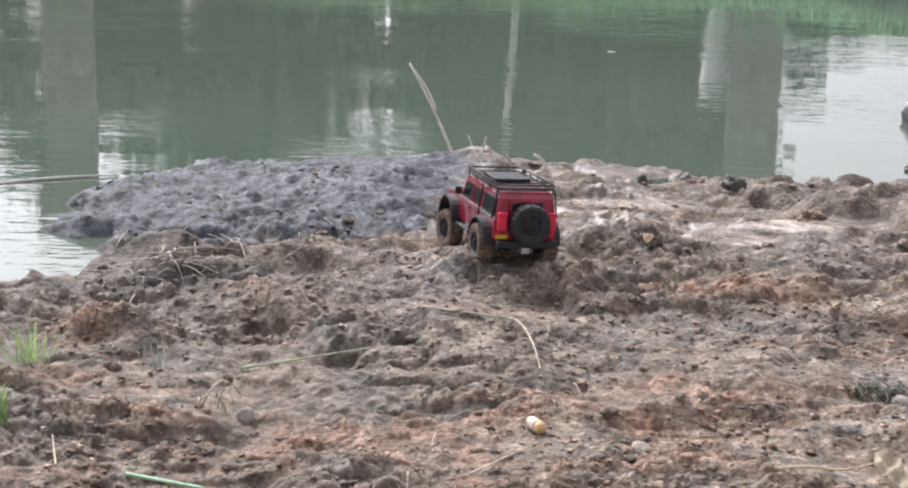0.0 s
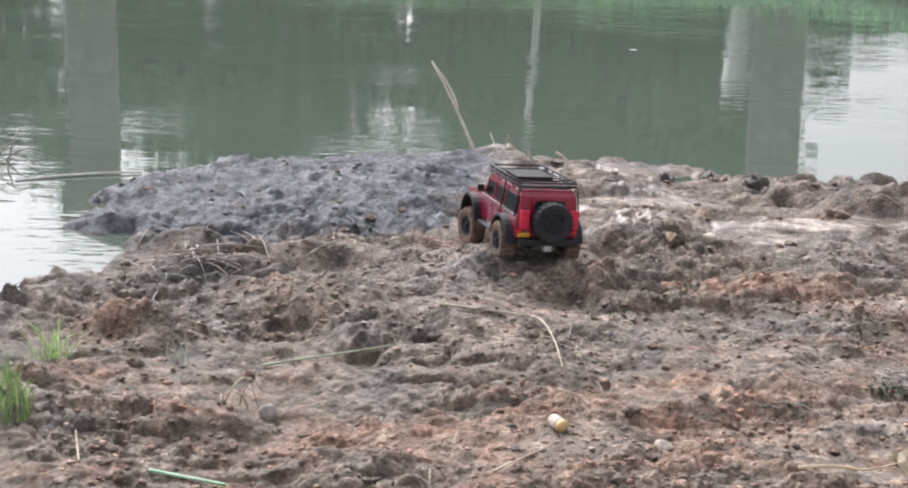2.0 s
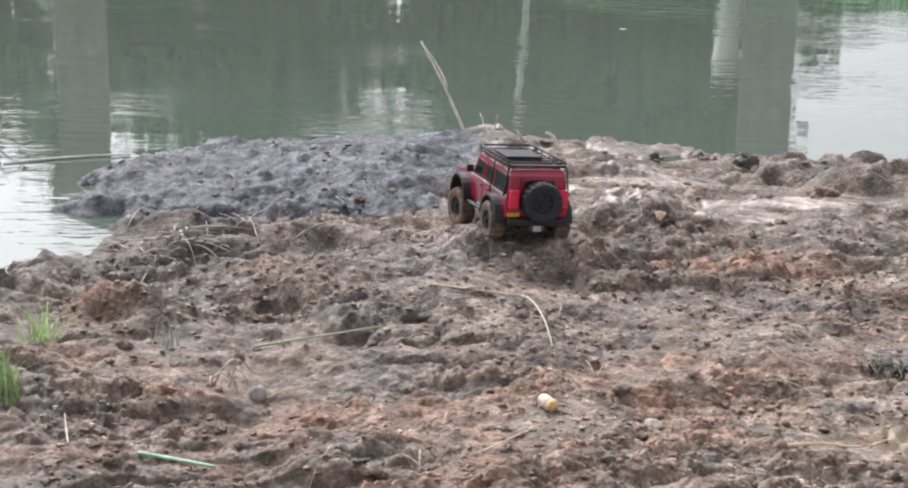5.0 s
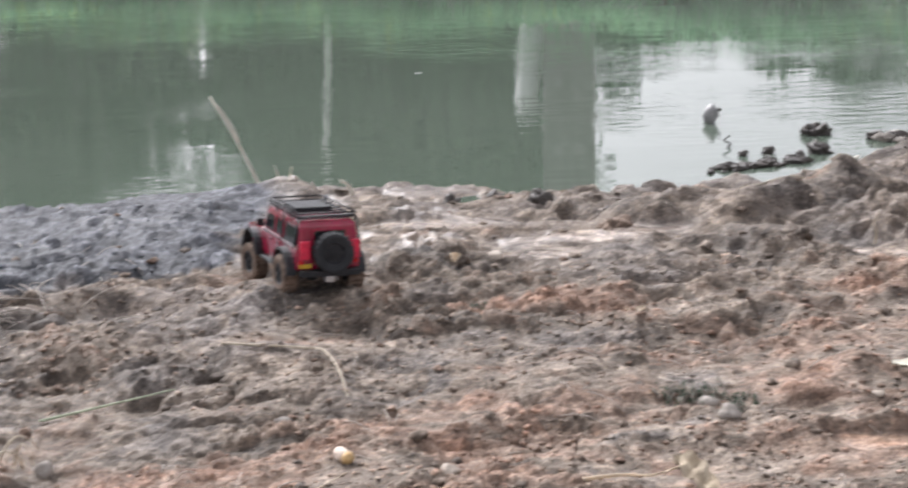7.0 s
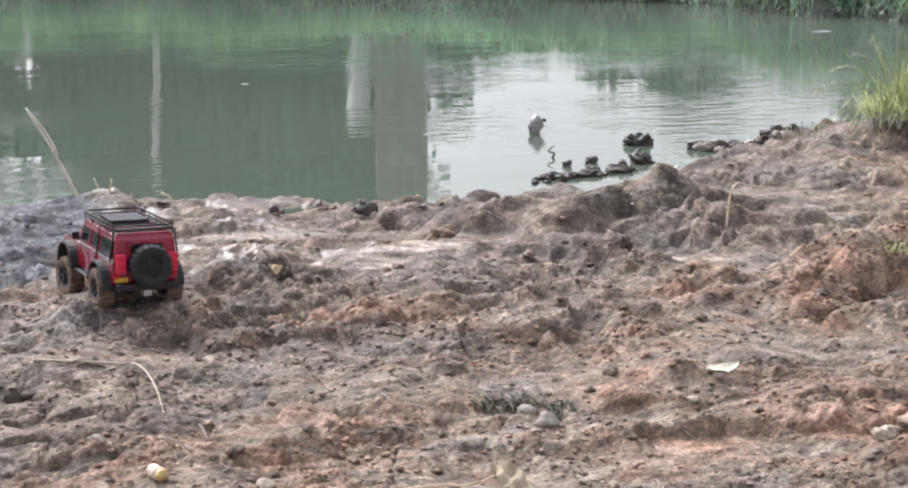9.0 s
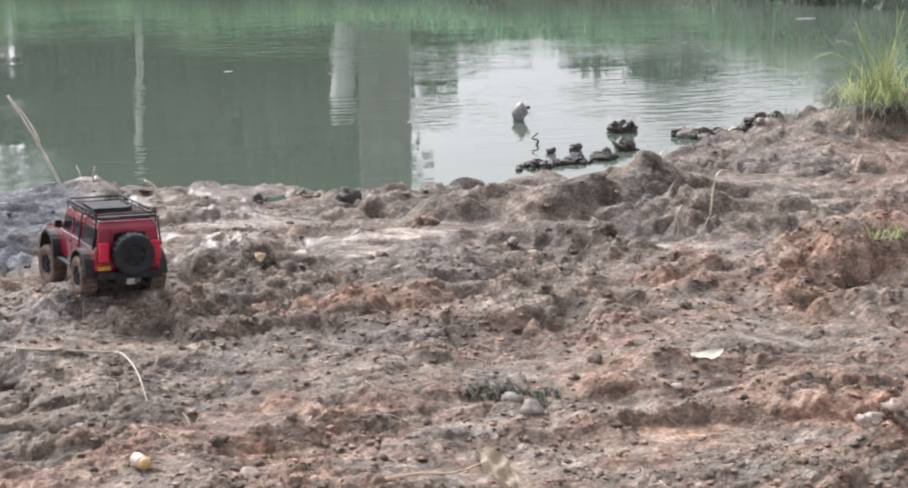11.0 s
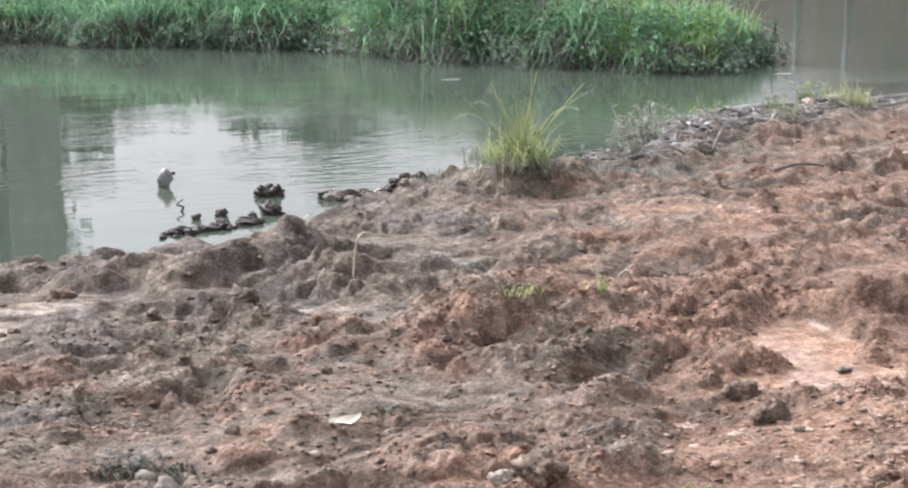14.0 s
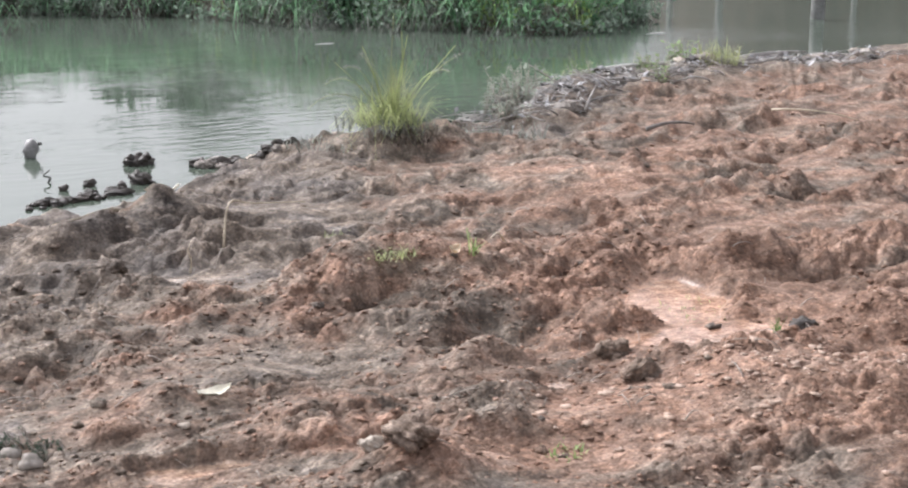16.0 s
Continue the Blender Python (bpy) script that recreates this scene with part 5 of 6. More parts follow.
tuft("grass_tuft", 3.25, 6.7, 90, 0.07, 0.2, GRASS_DRY, 1.2, "low dry yellowish grass on the shore", 34, 0.005)
tuft("grass_tuft", 6.6, 8.12, 130, 0.15, 0.16, GRASS_TUFT, 0.9, "short green grass tuft among shore debris", 35, 0.006)
tuft("grass_tuft", -1.06, 3.36, 34, 0.12, 0.05, WEED, 0.7, "bright green grass tuft at the bank's edge", 36, 0.007)
tuft("grass_tuft", -1.1, 3.45, 24, 0.09, 0.05, WEED, 0.7, "bright green grass tuft at the bank's edge", 42, 0.007)
tuft("grass_tuft", -1.07, 3.76, 40, 0.12, 0.06, WEED, 0.8, "sparse green grass tuft on the mud", 37, 0.005)
tuft("grass_tuft", -0.76, 3.77, 16, 0.10, 0.04, GRASS_DRY, 0.7, "thin grey-green grass wisp on the mud", 38, 0.004)
tuft("grass_tuft", 2.41, 4.43, 150, 0.045, 0.10, GRASS_TUFT, 1.6, "mossy green patch on top of a mud mound", 39, 0.004)
tuft("grass_tuft", 2.67, 4.34, 12, 0.08, 0.015, WEED, 0.7, "small bright green sprout on the mud", 40, 0.006)
tuft("grass_tuft", 3.06, 3.36, 14, 0.07, 0.02, WEED, 0.6, "small green sprout on the gravelly heap", 46, 0.005)
tuft("grass_tuft", 2.12, 2.97, 40, 0.03, 0.05, WEED, 1.2, "low green weed patch on the mud", 47, 0.006)
tuft("grass_tuft", 3.2, 3.85, 70, 0.03, 0.14, GRASS_TUFT, 1.1, "mossy green patch by a wet hollow", 41, 0.004)
tuft("grass_tuft", 2.55, 5.12, 30, 0.05, 0.05, GRASS_TUFT, 1.0, "small green grass wisp on the mud", 43, 0.004)


def weed(x, y, h, rad, n, mat, label, seed):
    """A small leafy weed: stems and oval leaves."""
    rr = random.Random(seed)
    z0 = max(0.03, ground_at(x, y)) - 0.01
    e = thing("weed", pose(x, y, z0), label, "plant", "weeds on the shore")
    sb, lv, lf = [], [], []
    for _ in range(n):
        a, q = rr.random() * 6.283, rad * rr.random()
        base = Vector((math.cos(a) * q, math.sin(a) * q, 0))
        tip = base + Vector((rr.uniform(-0.4, 0.4) * h, rr.uniform(-0.4, 0.4) * h, h * rr.uniform(0.5, 1.1)))
        sb.append(tube_data([base, base.lerp(tip, 0.5) + Vector((0.01, 0, 0)), tip], [0.003, 0.0025, 0.0015], 4))
        for k in range(9):
            c = base.lerp(tip, 0.25 + 0.09 * k)
            w = rr.random() * 6.283
            d = Vector((math.cos(w), math.sin(w), rr.uniform(-0.1, 0.6))) * rr.uniform(0.45, 1.0) * max(0.014, 0.22 * h)
            s = Vector((-d.y, d.x, 0)) * 0.32
            o = len(lv)
            lv += [c, c + d * 0.5 + s, c + d, c + d * 0.5 - s]
            lf.append((o, o + 1, o + 2, o + 3))
    v, f = merge(sb)
    tagged(mesh_object("stem_tangle", v, f, GREY_TWIG, parent=e), kind="stuff")
    tagged(mesh_object("foliage", lv, lf, mat, smooth=False, parent=e), kind="stuff")
    return e


GREY_WEED = leaf_material("grey_green_leaf", (0.26, 0.31, 0.24), (0.52, 0.57, 0.47))
DARK_WEED = leaf_material("dark_green_leaf", (0.028, 0.045, 0.028), (0.085, 0.12, 0.075), 0.9)
weed(4.50, 7.20, 0.15, 0.14, 22, GREY_WEED, "pale grey-green leafy weed on the shore", 63)
weed(4.72, 7.50, 0.2, 0.18, 36, GREY_WEED, "pale grey-green leafy weed on the shore", 51)
weed(4.98, 7.82, 0.18, 0.16, 30, GREY_WEED, "pale grey-green leafy weed on the shore", 52)
weed(5.6, 8.1, 0.17, 0.12, 12, WEED, "light green leafy weed on the shore", 55)
weed(6.15, 8.25, 0.17, 0.14, 26, WEED, "light green leafy weed on the shore", 53)
weed(6.5, 8.4, 0.19, 0.1, 20, WEED, "light green leafy weed on the shore", 54)
weed(5.85, 7.75, 0.15, 0.12, 10, WEED, "light green leafy weed on the shore", 56)
weed(5.3, 7.9, 0.15, 0.12, 10, WEED, "light green leafy weed on the shore", 60)
weed(1.00, 3.66, 0.042, 0.10, 50, DARK_WEED, "low dark green crushed weeds on the mud", 57)
weed(1.09, 3.58, 0.034, 0.06, 26, DARK_WEED, "low dark green crushed weeds on the mud", 58)
weed(0.62, 4.55, 0.02, 0.06, 16, DARK_WEED, "low dark green crushed weeds on the mud", 59)

# driftwood and debris along the shore on the right
def wrack_line(t):
    return 7.25 + 0.85 * min(1, t * 2.4) + 0.3 * t


for k, (p, q, rise, rad, mat, lab) in enumerate([((4.62, 7.5, 0.1), (5.5, 7.75, 0.1), 0.02, 0.02, DRIFT, "grey driftwood branch on the shore"), ((5.0, 7.85, 0.1), (5.9, 7.75, 0.1), 0.03, 0.016, DRIFT, "grey driftwood branch on the shore"),
                                                ((4.86, 7.0, 0.10), (5.0, 7.1, 0.22), 0.02, 0.010, DRIFT, "pale curled driftwood root on the shore"), ((4.74, 6.30, 0.12), (5.0, 6.27, 0.13), 0.02, 0.012, DRIFT, "pale driftwood stick on the red mud"),
                                                ((5.2, 7.75, 0.1), (4.8, 7.46, 0.29), 0.01, 0.006, DRIFT, "bent grey dead stem over the water"),
                                                ((5.6, 8.2, 0.1), (6.5, 8.35, 0.1), 0.02, 0.02, PALE_BARK, "pale driftwood branch at the water's edge"), ((6.2, 8.1, 0.1), (7.1, 8.3, 0.1), 0.02, 0.018, DRIFT, "grey driftwood branch on the shore"),
                                                ((5.5, 6.3, 0.16), (5.75, 5.95, 0.14), 0.02, 0.006, DRY_STEM, "thin dry stick on the red mud"), ((6.8, 8.3, 0.1), (7.6, 8.45, 0.1), 0.02, 0.02, DRIFT, "grey driftwood branch on the shore")]):
    stem("driftwood", arc(p, q, rise), rad, mat, lab, "driftwood", group="driftwood on the shore")
rr = random.Random(23)
for k in range(70):
    t = rr.random()
    x, y = 4.5 + 3.5 * t + rr.gauss(0, 0.1), wrack_line(t) + rr.gauss(0, 0.17)
    s0 = rr.uniform(0.025, 0.075)
    stone("shore_rubble", x, y, s0, s0 * 0.6, s0 * 0.4, (PALE_STONE, GREY_STONE, DARK_CLOD, GREY_STONE)[k % 4], ("pale lump of rubble in the shore debris", "grey lump of rubble in the shore debris", "dark lump of mud in the shore debris", "grey lump of rubble in the shore debris")[k % 4], 500 + k, "rubble", 0.3, rr.uniform(0, 180), "rubble on the shore")
r = random.Random(19)
blocks = []
for _ in range(900):
    t = r.random()
    x, y = 4.5 + 3.5 * t + r.gauss(0, 0.12), wrack_line(t) + r.gauss(0, 0.17)
    a, ln = r.uniform(0, 6.28), r.uniform(0.06, 0.3)
    x2, y2 = x + math.cos(a) * ln, y + math.sin(a) * ln * 0.6
    q = r.uniform(0.002, 0.0065)
    blocks.append(tube_data(arc((x, y, max(0.0, ground_at(x, y)) + 0.01), (x2, y2, max(0.0, ground_at(x2, y2)) + r.uniform(0.0, 0.04)), r.uniform(-0.01, 0.02), 5), [q, q * 0.9, q * 0.8, q * 0.6, q * 0.4], 5))
v, f = merge(blocks)
tagged(mesh_object("shore_debris", v, f, DRIFT), "tangle of grey sticks and debris washed on the shore", "debris", kind="stuff")

# flat scraps of bark and dead leaf in the wrack
rr = random.Random(61)
vs, fs = [], []
for _ in range(900):
    t = rr.random()
    x, y = 4.5 + 3.5 * t + rr.gauss(0, 0.12), wrack_line(t) + rr.gauss(0, 0.17)
    z0 = max(0.0, ground_at(x, y)) + rr.uniform(0.005, 0.05)
    a, ln = rr.uniform(0, 6.28), rr.uniform(0.008, 0.030)
    d = Vector((math.cos(a), math.sin(a), rr.uniform(-0.7, 0.7))) * ln
    e = Vector((-math.sin(a), math.cos(a), rr.uniform(-0.9, 0.9))) * ln * rr.uniform(0.2, 0.6)
    c = Vector((x, y, z0))
    n = d.cross(e).normalized() * 0.004
    o = len(vs)
    vs += [c - d, c - e, c + d, c + e, c + n]
    fs += [(o, o + 1, o + 4), (o + 1, o + 2, o + 4), (o + 2, o + 3, o + 4), (o + 3, o, o + 4), (o + 3, o + 2, o + 1, o)]
WRACK = surface("wrack_scraps", (0.17, 0.17, 0.175), (0.60, 0.60, 0.61), 6, 0.8, bump=0.0, vary=0.7)
tagged(mesh_object("wrack_litter", vs, fs, WRACK, smooth=False), "grey and pale scraps of litter washed up on the shore", "litter", kind="stuff")

# posts standing in the water
v, f = tube_data([(0, 0, -0.5), (0, 0, 0.2), (0, 0, 0.42)], [0.064, 0.062, 0.06], 10)
grey_post = mesh_object("wooden_post", v, f, POST_WOOD)
grey_post.matrix_basis = pose(9.84, 10.86, 0)
tagged(grey_post, "pale grey wooden post standing in the pond", "post")
v, f = tube_data([(0, 0, -0.5), (0, 0, 0.12), (0.01, 0, 0.30)], [0.020, 0.018, 0.011], 8)
post = mesh_object("wooden_post", v, f, DARK_POST)
post.matrix_basis = pose(8.62, 11.70, 0)
tagged(post, "short dark wooden post standing in the pond", "post")


# ---- the toy vehicle ----
RED = surface("crimson_paint", (0.25, 0.002, 0.030), (0.32, 0.004, 0.040), 3, 0.24, bump=0.0)
RED.node_tree.nodes["Principled BSDF"].inputs["Coat Weight"].default_value = 1.0
RED.node_tree.nodes["Principled BSDF"].inputs["Coat Roughness"].default_value = 0.08
BRIGHT_RED = surface("red_plastic", (0.60, 0.010, 0.05), (0.68, 0.02, 0.07), 8, 0.4, bump=0.0)
BLACK = surface("black_plastic", (0.006, 0.007, 0.010), (0.018, 0.019, 0.024), 30, 0.6, dist=0.001)
GLASS = surface("tinted_glass", (0.012, 0.013, 0.016), (0.018, 0.02, 0.024), 3, 0.06, bump=0.0)
RUBBER = surface("rubber", (0.012, 0.014, 0.017), (0.03, 0.033, 0.038), 40, 0.75, dist=0.002)
MUDDY_RUBBER = surface("mud_caked_rubber", (0.07, 0.045, 0.032), (0.22, 0.155, 0.115), 45, 0.8, dist=0.003)
STEEL = surface("grey_metal", (0.45, 0.45, 0.46), (0.62, 0.62, 0.63), 30, 0.4, 0.8, bump=0.0)
LAMP_RED = surface("red_lens", (0.6, 0.01, 0.02), (0.7, 0.02, 0.03), 20, 0.2, bump=0.0)
LAMP_CLEAR = surface("clear_lens", (0.6, 0.6, 0.6), (0.75, 0.75, 0.75), 20, 0.15, bump=0.0)
AMBER = surface("amber_plate", (0.65, 0.40, 0.03), (0.78, 0.50, 0.05), 30, 0.5, bump=0.0)


def lathe(bm, profile, segs, lug=0.0, m=None):
    """A ring about the y axis from (radius, y) pairs; lug: depth of tread blocks on the outermost rows."""
    rows = []
    top = max(r for r, _ in profile)
    made = []
    for k in range(segs):
        a = 2 * math.pi * k / segs
        ring = []
        for r, y in profile:
            rr = r - (lug if lug and k % 2 and r > top - 0.004 else 0)
            v = bm.verts.new((rr * math.cos(a), y, rr * math.sin(a)))
            ring.append(v)
            made.append(v)
        rows.append(ring)
    n = len(profile)
    for k in range(segs):
        a, b = rows[k], rows[(k + 1) % segs]
        for j in range(n):
            bm.faces.new((a[j], a[(j + 1) % n], b[(j + 1) % n], b[j]))
    if m is not None:
        bmesh.ops.transform(bm, matrix=m, verts=made)
    bmesh.ops.recalc_face_normals(bm, faces=bm.faces)


TYRE = [(0.030, -0.020), (0.048, -0.0235), (0.056, -0.022), (0.060, -0.016), (0.061, 0.0), (0.060, 0.016), (0.056, 0.022), (0.048, 0.0235), (0.030, 0.020)]
RIM = [(0.006, -0.016), (0.026, -0.014), (0.031, -0.021), (0.033, -0.021), (0.033, 0.021), (0.031, 0.021), (0.026, 0.014), (0.006, 0.016)]


def wheel(name, parent, m, tyre_mat, steer=0.0):
    w = new(name)
    w.empty_display_size = 0.02
    w.parent = parent
    w.matrix_basis = m @ pose(0, 0, 0, 0, 0, steer)
    bm = bmesh.new()
    lathe(bm, TYRE, 44, 0.0035)
    part("tyre", bm, tyre_mat, w, "muddy knobbly rubber tyre" if tyre_mat is MUDDY_RUBBER else "clean black knobbly tyre")
    bm = bmesh.new()
    lathe(bm, RIM, 20)
    for s in (-1, 1):
        for k in range(6):
            a = k * math.pi / 3
            box(bm, 0.008, 0.030, s * 0.0165 - 0.0015, s * 0.0165 + 0.0015, -0.004, 0.004, Matrix.Rotation(a, 4, "Y"))
        bmesh.ops.create_cone(bm, cap_ends=True, segments=8, radius1=0.008, radius2=0.006, depth=0.006, matrix=Matrix.Translation((0, s * 0.02, 0)) @ Matrix.Rotation(math.pi / 2, 4, "X"))
    part("rim", bm, BLACK, w, "black spoked rim")
    return w


def build_car(m):
    car = thing("toy_car", m, "red radio-controlled toy off-road car, tyres caked in mud", "toy car")
    # lower body with wheel arches
    def archpts(cx, start, stop, n=9):
        return [(cx + 0.072 * math.cos(start + (stop - start) * k / (n - 1)), 0.068 + 0.066 * math.sin(start + (stop - start) * k / (n - 1))) for k in range(n)]
    low = [(-0.252, 0.088), (-0.254, 0.15), (0.095, 0.152), (0.12, 0.150), (0.245, 0.142), (0.256, 0.134), (0.258, 0.092), (0.240, 0.088)]
    low += archpts(0.162, 0.15, math.pi - 0.15) + [(0.088, 0.078), (-0.088, 0.078)] + archpts(-0.162, 0.15, math.pi - 0.15) + [(-0.236, 0.086)]
    bm = bmesh.new()
    prism(bm, low, -0.094, 0.094)
    part("body", bm, RED, car, bevel=0.004)
    # cabin, narrowing to the roof
    cab = [(-0.252, 0.150), (-0.246, 0.212), (-0.236, 0.2215), (0.052, 0.2225), (0.064, 0.217), (0.097, 0.151)]
    bm = bmesh.new()
    prism(bm, cab, -0.092, 0.092)
    for v in bm.verts:
        v.co.y *= 1 - 0.10 * (v.co.z - 0.15) / 0.07
    part("cabin", bm, RED, car, bevel=0.004)
    bm = bmesh.new()
    box(bm, -0.236, 0.05, -0.076, 0.076, 0.2215, 0.2265)
    part("roof", bm, RED, car, bevel=0.002)
    bm = bmesh.new()
    prism(bm, [(0.10, 0.1505), (0.104, 0.158), (0.235, 0.150), (0.25, 0.1425)], -0.068, 0.068)
    part("bonnet", bm, RED, car, bevel=0.002)
    # side windows, doors, handles, trim rails
    lean = math.degrees(math.atan(0.0092 / 0.07))
    for s in (-1, 1):
        for x0, x1 in ((-0.234, -0.125), (-0.098, -0.040), (-0.022, 0.058)):
            bm = bmesh.new()
            c = 0.012 if x1 > 0 else 0.0
            prism(bm, [(x0, -0.0215), (x1 + c, -0.0215), (x1, 0.0235), (x0, 0.0235)], -0.0012, 0.0012)
            part("side_window", bm, GLASS, car, "dark tinted side window", bevel=0.0008, at=pose(0, s * 0.0893, 0.181, s * lean, 0, 0))
            bm = bmesh.new()
            for a0, a1, b0, b1 in ((x0 - 0.004, x1 + c + 0.004, -0.0255, -0.0215), (x0 - 0.004, x1 + 0.004, 0.0235, 0.0265), (x0 - 0.004, x0, -0.0215, 0.0235)):
                box(bm, a0, a1, -0.0018, 0.0018, b0, b1)
            part("window_frame", bm, BLACK if x0 < -0.2 else RED, car, at=pose(0, s * 0.0893, 0.181, s * lean, 0, 0))
        for x0, x1 in ((-0.098, -0.030), (-0.025, 0.080)):
            bm = bmesh.new()
            box(bm, x0, x1, -0.0015, 0.0015, 0.082, 0.147)
            d = part("door", bm, RED, car, bevel=0.001, at=pose(0, s * 0.0955, 0))
            bm = bmesh.new()
            box(bm, x0 + 0.006, x0 + 0.020, s * 0.002 - 0.002, s * 0.002 + 0.002, 0.134, 0.139)
            part("handle", bm, BLACK, d, "black door handle")
        bm = bmesh.new()
        box(bm, -0.25, 0.09, s * 0.0945 - 0.002, s * 0.0945 + 0.002, 0.149, 0.1535)
        part("trim_rail", bm, STEEL, car, "thin silver belt rail")
        bm = bmesh.new()
        box(bm, -0.088, 0.088, s * 0.1 - 0.010, s * 0.1 + 0.010, 0.066, 0.073)
        part("side_step", bm, BLACK, car, "black side step", bevel=0.002)
        # exterior frame bars
        for x in (-0.112, -0.242):
            v, f = tube_data([(x, s * 0.099, 0.15), (x, s * 0.093, 0.19), (x, s * 0.088, 0.236)], [0.0028] * 3, 6)
            mesh_object("cage_bar", v, f, BLACK, parent=car)
        # mirrors
        bm = bmesh.new()
        box(bm, 0.074, 0.082, s * 0.106 - 0.010, s * 0.106 + 0.010, 0.160, 0.182)
        box(bm, 0.076, 0.080, s * 0.094 - 0.004, s * 0.094 + 0.004, 0.163, 0.168)
        part("wing_mirror", bm, BLACK, car, "black wing mirror", bevel=0.0015)
        # fuel can on the rear corner
        bm = bmesh.new()
        box(bm, -0.274, -0.2545, s * 0.074 - 0.014, s * 0.074 + 0.014, 0.118, 0.172)
        part("fuel_can", bm, BRIGHT_RED, car, "bright red moulded fuel can", bevel=0.004)
        # lamps
        bm = bmesh.new()
        bmesh.ops.create_cone(bm, cap_ends=True, segments=16, radius1=0.014, radius2=0.012, depth=0.008, matrix=Matrix.Translation((0.261, s * 0.062, 0.121)) @ Matrix.Rotation(math.pi / 2, 4, "Y"))
        part("headlight", bm, LAMP_CLEAR, car, "round clear headlight")
        bm = bmesh.new()
        bmesh.ops.create_cone(bm, cap_ends=True, segments=12, radius1=0.007, radius2=0.006, depth=0.006, matrix=Matrix.Translation((-0.256, s * 0.082, 0.108)) @ Matrix.Rotation(-math.pi / 2, 4, "Y"))
        part("tail_light", bm, LAMP_RED, car, "small red tail light")
    # flares over the wheels
    for cx in (0.162, -0.162):
        for s in (-1, 1):
            bm = bmesh.new()
            prof = [(0.072, 0.0), (0.080, 0.0), (0.080, 0.028), (0.074, 0.030), (0.072, 0.028)]
            rows = []
            for k in range(13):
                a = 0.05 + (math.pi - 0.1) * k / 12
                rows.append([bm.verts.new((cx + r * math.cos(a), s * (0.090 + y), 0.066 + r * 0.93 * math.sin(a))) for r, y in prof])
            for a, b in zip(rows, rows[1:]):
                for j in range(5):
                    bm.faces.new((a[j], a[(j + 1) % 5], b[(j + 1) % 5], b[j]))
            bm.faces.new(rows[0])
            bm.faces.new(rows[-1][::-1])
            bmesh.ops.recalc_face_normals(bm, faces=bm.faces)
            part("wheel_arch_flare", bm, BLACK, car, "black wheel arch flare")
    # windscreen and rear door
    bm = bmesh.new()
    prism(bm, [(0.0955, 0.157), (0.0975, 0.158), (0.0685, 0.2145), (0.0665, 0.2135)], -0.078, 0.078)
    part("windscreen", bm, GLASS, car, "dark glossy windscreen")
    bm = bmesh.new()
    box(bm, -0.2565, -0.2535, -0.056, 0.050, 0.095, 0.205)
    rd = part("rear_door", bm, RED, car, bevel=0.001)
    bm = bmesh.new()
    box(bm, -0.2585, -0.2566, -0.048, 0.044, 0.158, 0.198)
    part("rear_window", bm, GLASS, rd, "dark rear window")
    wheel("spare_wheel", car, pose(-0.276, -0.006, 0.138, 0, 0, 90), RUBBER)
    bm = bmesh.new()
    bmesh.ops.create_cone(bm, cap_ends=True, segments=10, radius1=0.018, radius2=0.014, depth=0.02, matrix=Matrix.Translation((-0.262, -0.006, 0.138)) @ Matrix.Rotation(math.pi / 2, 4, "Y"))
    part("spare_carrier", bm, BLACK, car)
    bm = bmesh.new()
    box(bm, -0.258, -0.2545, 0.052, 0.088, 0.092, 0.104)
    part("licence_plate", bm, AMBER, car, "plain yellow licence plate", bevel=0.0006)
    # bumpers, grille, chassis, axles
    bm = bmesh.new()
    box(bm, 0.258, 0.284, -0.088, 0.088, 0.074, 0.094)
    box(bm, 0.27, 0.278, -0.045, -0.041, 0.094, 0.125)
    box(bm, 0.27, 0.278, 0.041, 0.045, 0.094, 0.125)
    box(bm, 0.27, 0.278, -0.045, 0.045, 0.122, 0.127)
    part("front_bumper", bm, BLACK, car, "black front bumper with a bull bar", bevel=0.0015)
    bm = bmesh.new()
    box(bm, -0.282, -0.254, -0.088, 0.088, 0.070, 0.088)
    part("rear_bumper", bm, BLACK, car, "black rear bumper", bevel=0.002)
    bm = bmesh.new()
    box(bm, -0.275, -0.245, -0.012, 0.012, 0.052, 0.070)
    part("tow_hitch", bm, STEEL, car, "grey tow hitch", bevel=0.002)
    bm = bmesh.new()
    for k in range(5):
        box(bm, 0.2575, 0.2605, -0.040, 0.040, 0.104 + 0.0075 * k, 0.108 + 0.0075 * k)
    part("grille", bm, BLACK, car, "black slatted grille")
    bm = bmesh.new()
    box(bm, -0.24, 0.25, -0.045, -0.033, 0.060, 0.080)
    box(bm, -0.24, 0.25, 0.033, 0.045, 0.060, 0.080)
    box(bm, -0.05, 0.06, -0.03, 0.03, 0.05, 0.078)
    part("chassis", bm, BLACK, car, bevel=0.002)
    for x in (-0.162, 0.162):
        bm = bmesh.new()
        bmesh.ops.create_cone(bm, cap_ends=True, segments=10, radius1=0.010, radius2=0.010, depth=0.19, matrix=Matrix.Translation((x, 0, 0.059)) @ Matrix.Rotation(math.pi / 2, 4, "X"))
        bmesh.ops.create_icosphere(bm, subdivisions=2, radius=0.021, matrix=Matrix.Translation((x, 0.02, 0.056)))
        part("axle", bm, BLACK, car)
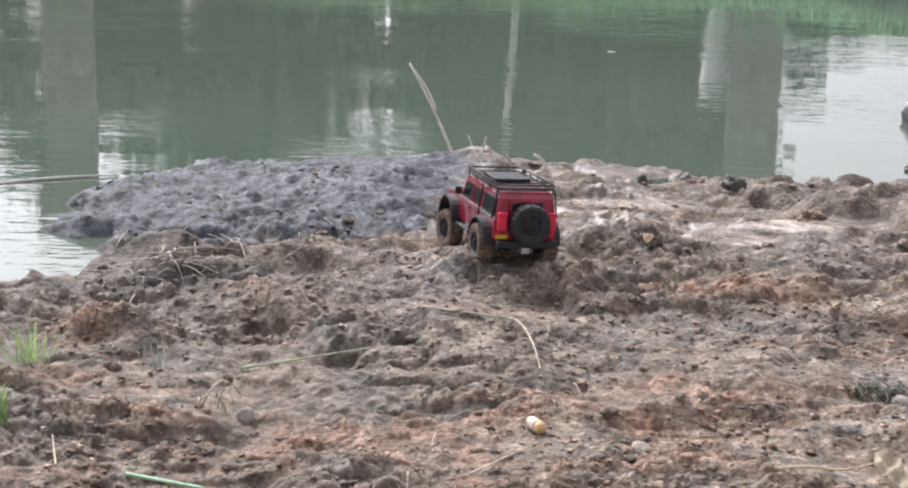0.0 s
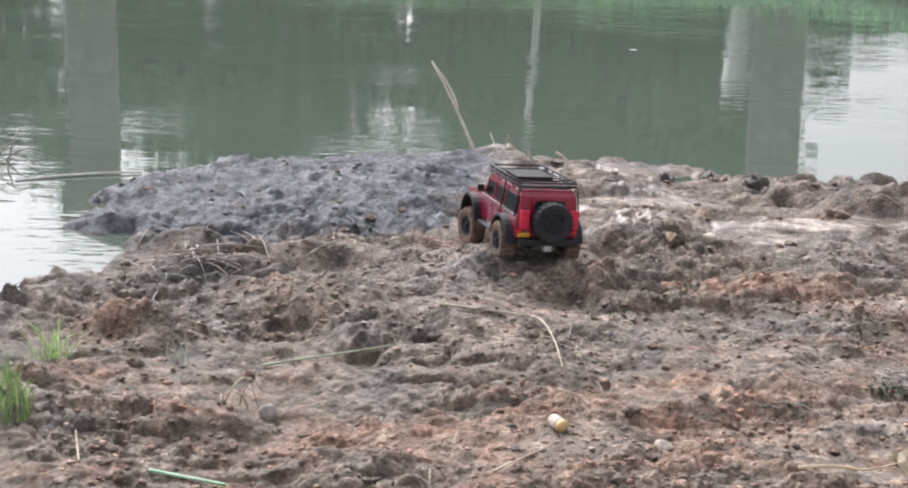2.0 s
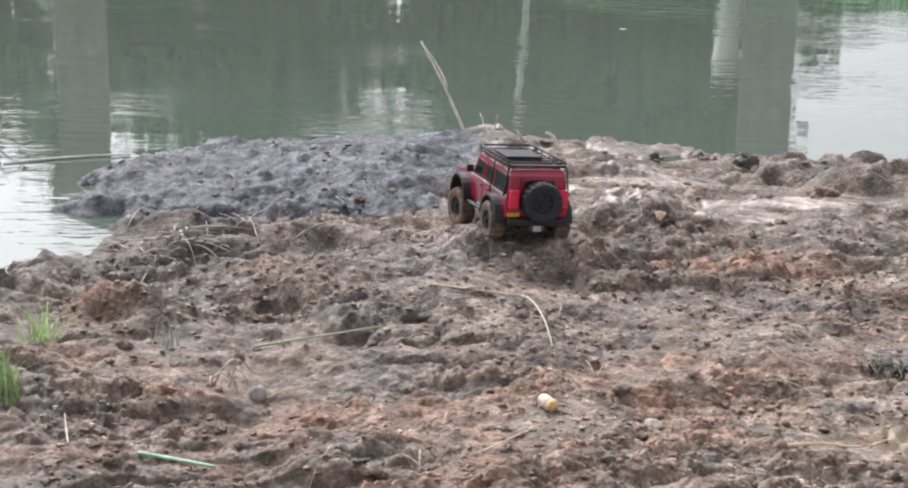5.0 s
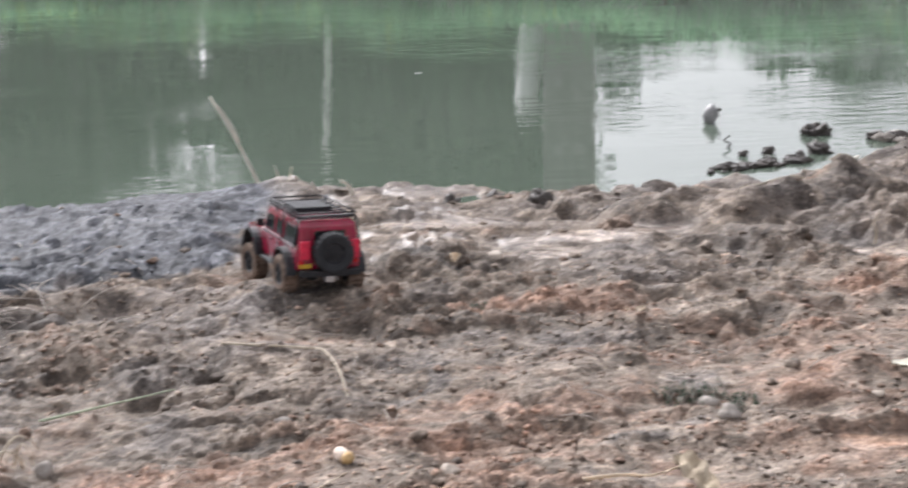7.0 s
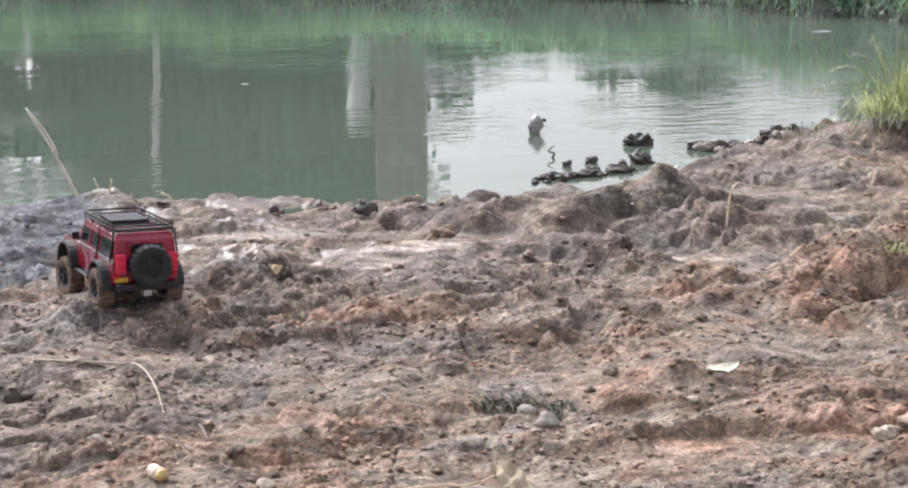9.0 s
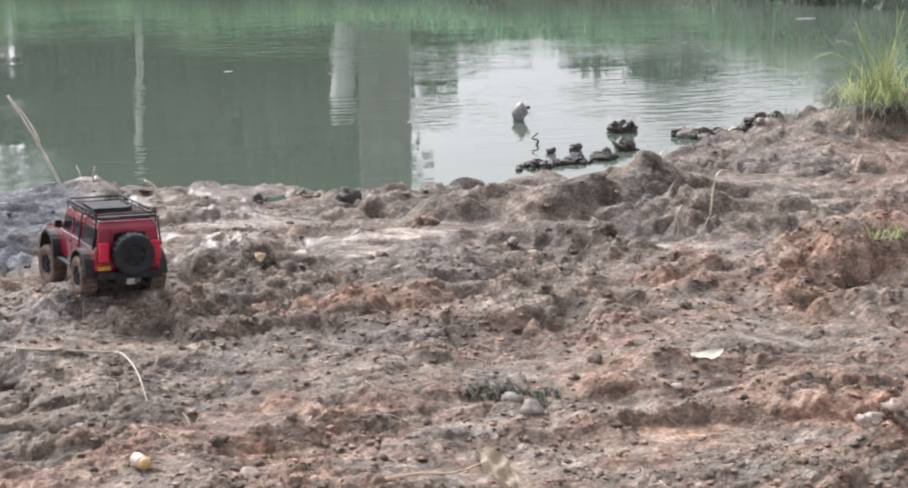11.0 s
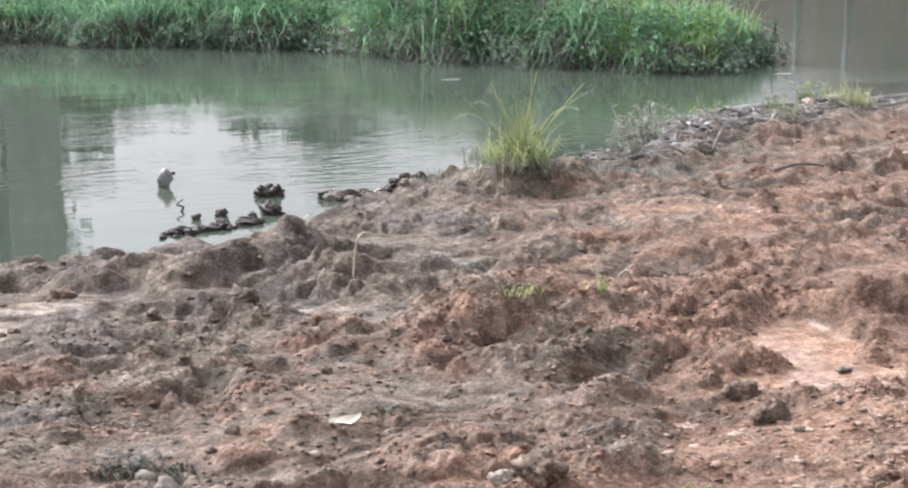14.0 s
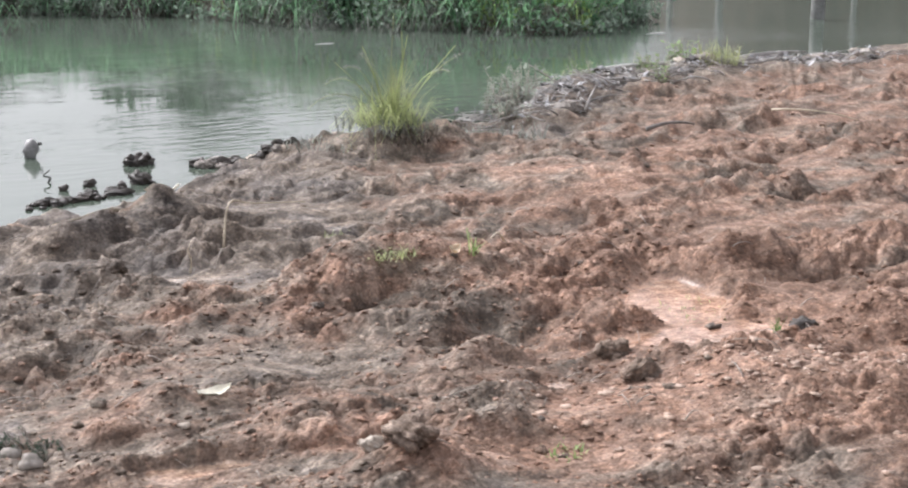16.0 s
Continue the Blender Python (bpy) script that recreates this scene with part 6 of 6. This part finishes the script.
        for s in (-1, 1):
            wheel("wheel", car, pose(x, s * 0.1, 0.0595 - (0.026 if x > 0 and s > 0 else 0.0)), MUDDY_RUBBER, 8.0 if x > 0 else 0.0)
            v, f = tube_data([(x - 0.015, s * 0.05, 0.06), (x + 0.01, s * 0.055, 0.125)], [0.009, 0.008], 8)
            mesh_object("shock_absorber", v, f, STEEL, parent=car)
    # roof rack
    rack = new("roof_rack")
    rack.parent = car
    tagged(rack, "black tubular roof rack")
    for s in (-1, 1):
        for z, rad in ((0.2345, 0.003), (0.2465, 0.0028)):
            v, f = tube_data([(-0.24, s * 0.084, z), (0.0, s * 0.084, z), (0.045, s * 0.084, z), (0.062, s * 0.074, z)], [rad] * 4, 6)
            mesh_object("side_rail", v, f, BLACK, parent=rack)
        for k in range(5):
            v, f = tube_data([(-0.236 + 0.07 * k, s * 0.084, 0.220), (-0.236 + 0.07 * k, s * 0.084, 0.2465)], [0.0024] * 2, 6)
            mesh_object("upright", v, f, BLACK, parent=rack)
    for z in (0.2345, 0.2465):
        for x in (-0.24, 0.062):
            v, f = tube_data([(x, -0.082, z), (x, 0.082, z)], [0.0028] * 2, 6)
            mesh_object("end_rail", v, f, BLACK, parent=rack)
    for k in range(7):
        bm = bmesh.new()
        box(bm, -0.222 + 0.042 * k, -0.208 + 0.042 * k, -0.083, 0.083, 0.2335, 0.2365)
        part("slat", bm, BLACK, rack)
    bm = bmesh.new()
    box(bm, -0.13, -0.02, -0.05, 0.06, 0.2366, 0.2455)
    part("cargo_tray", bm, RUBBER, car, "black flat cargo tray on the rack", bevel=0.002)
    v, f = tube_data([(0.11, -0.1, 0.145), (0.1, -0.104, 0.16), (0.07, -0.099, 0.215), (0.066, -0.097, 0.245)], [0.006, 0.006, 0.006, 0.008], 8)
    mesh_object("snorkel", v, f, BLACK, parent=car)
    return car


CAR_Z = ground_at(CAR_X, CAR_Y)
build_car(pose(CAR_X, CAR_Y, CAR_Z - 0.016, 0, 0, 90 + CAR_TURN) @ pose(0, 0, 0, 3.5, 2.5, 0))
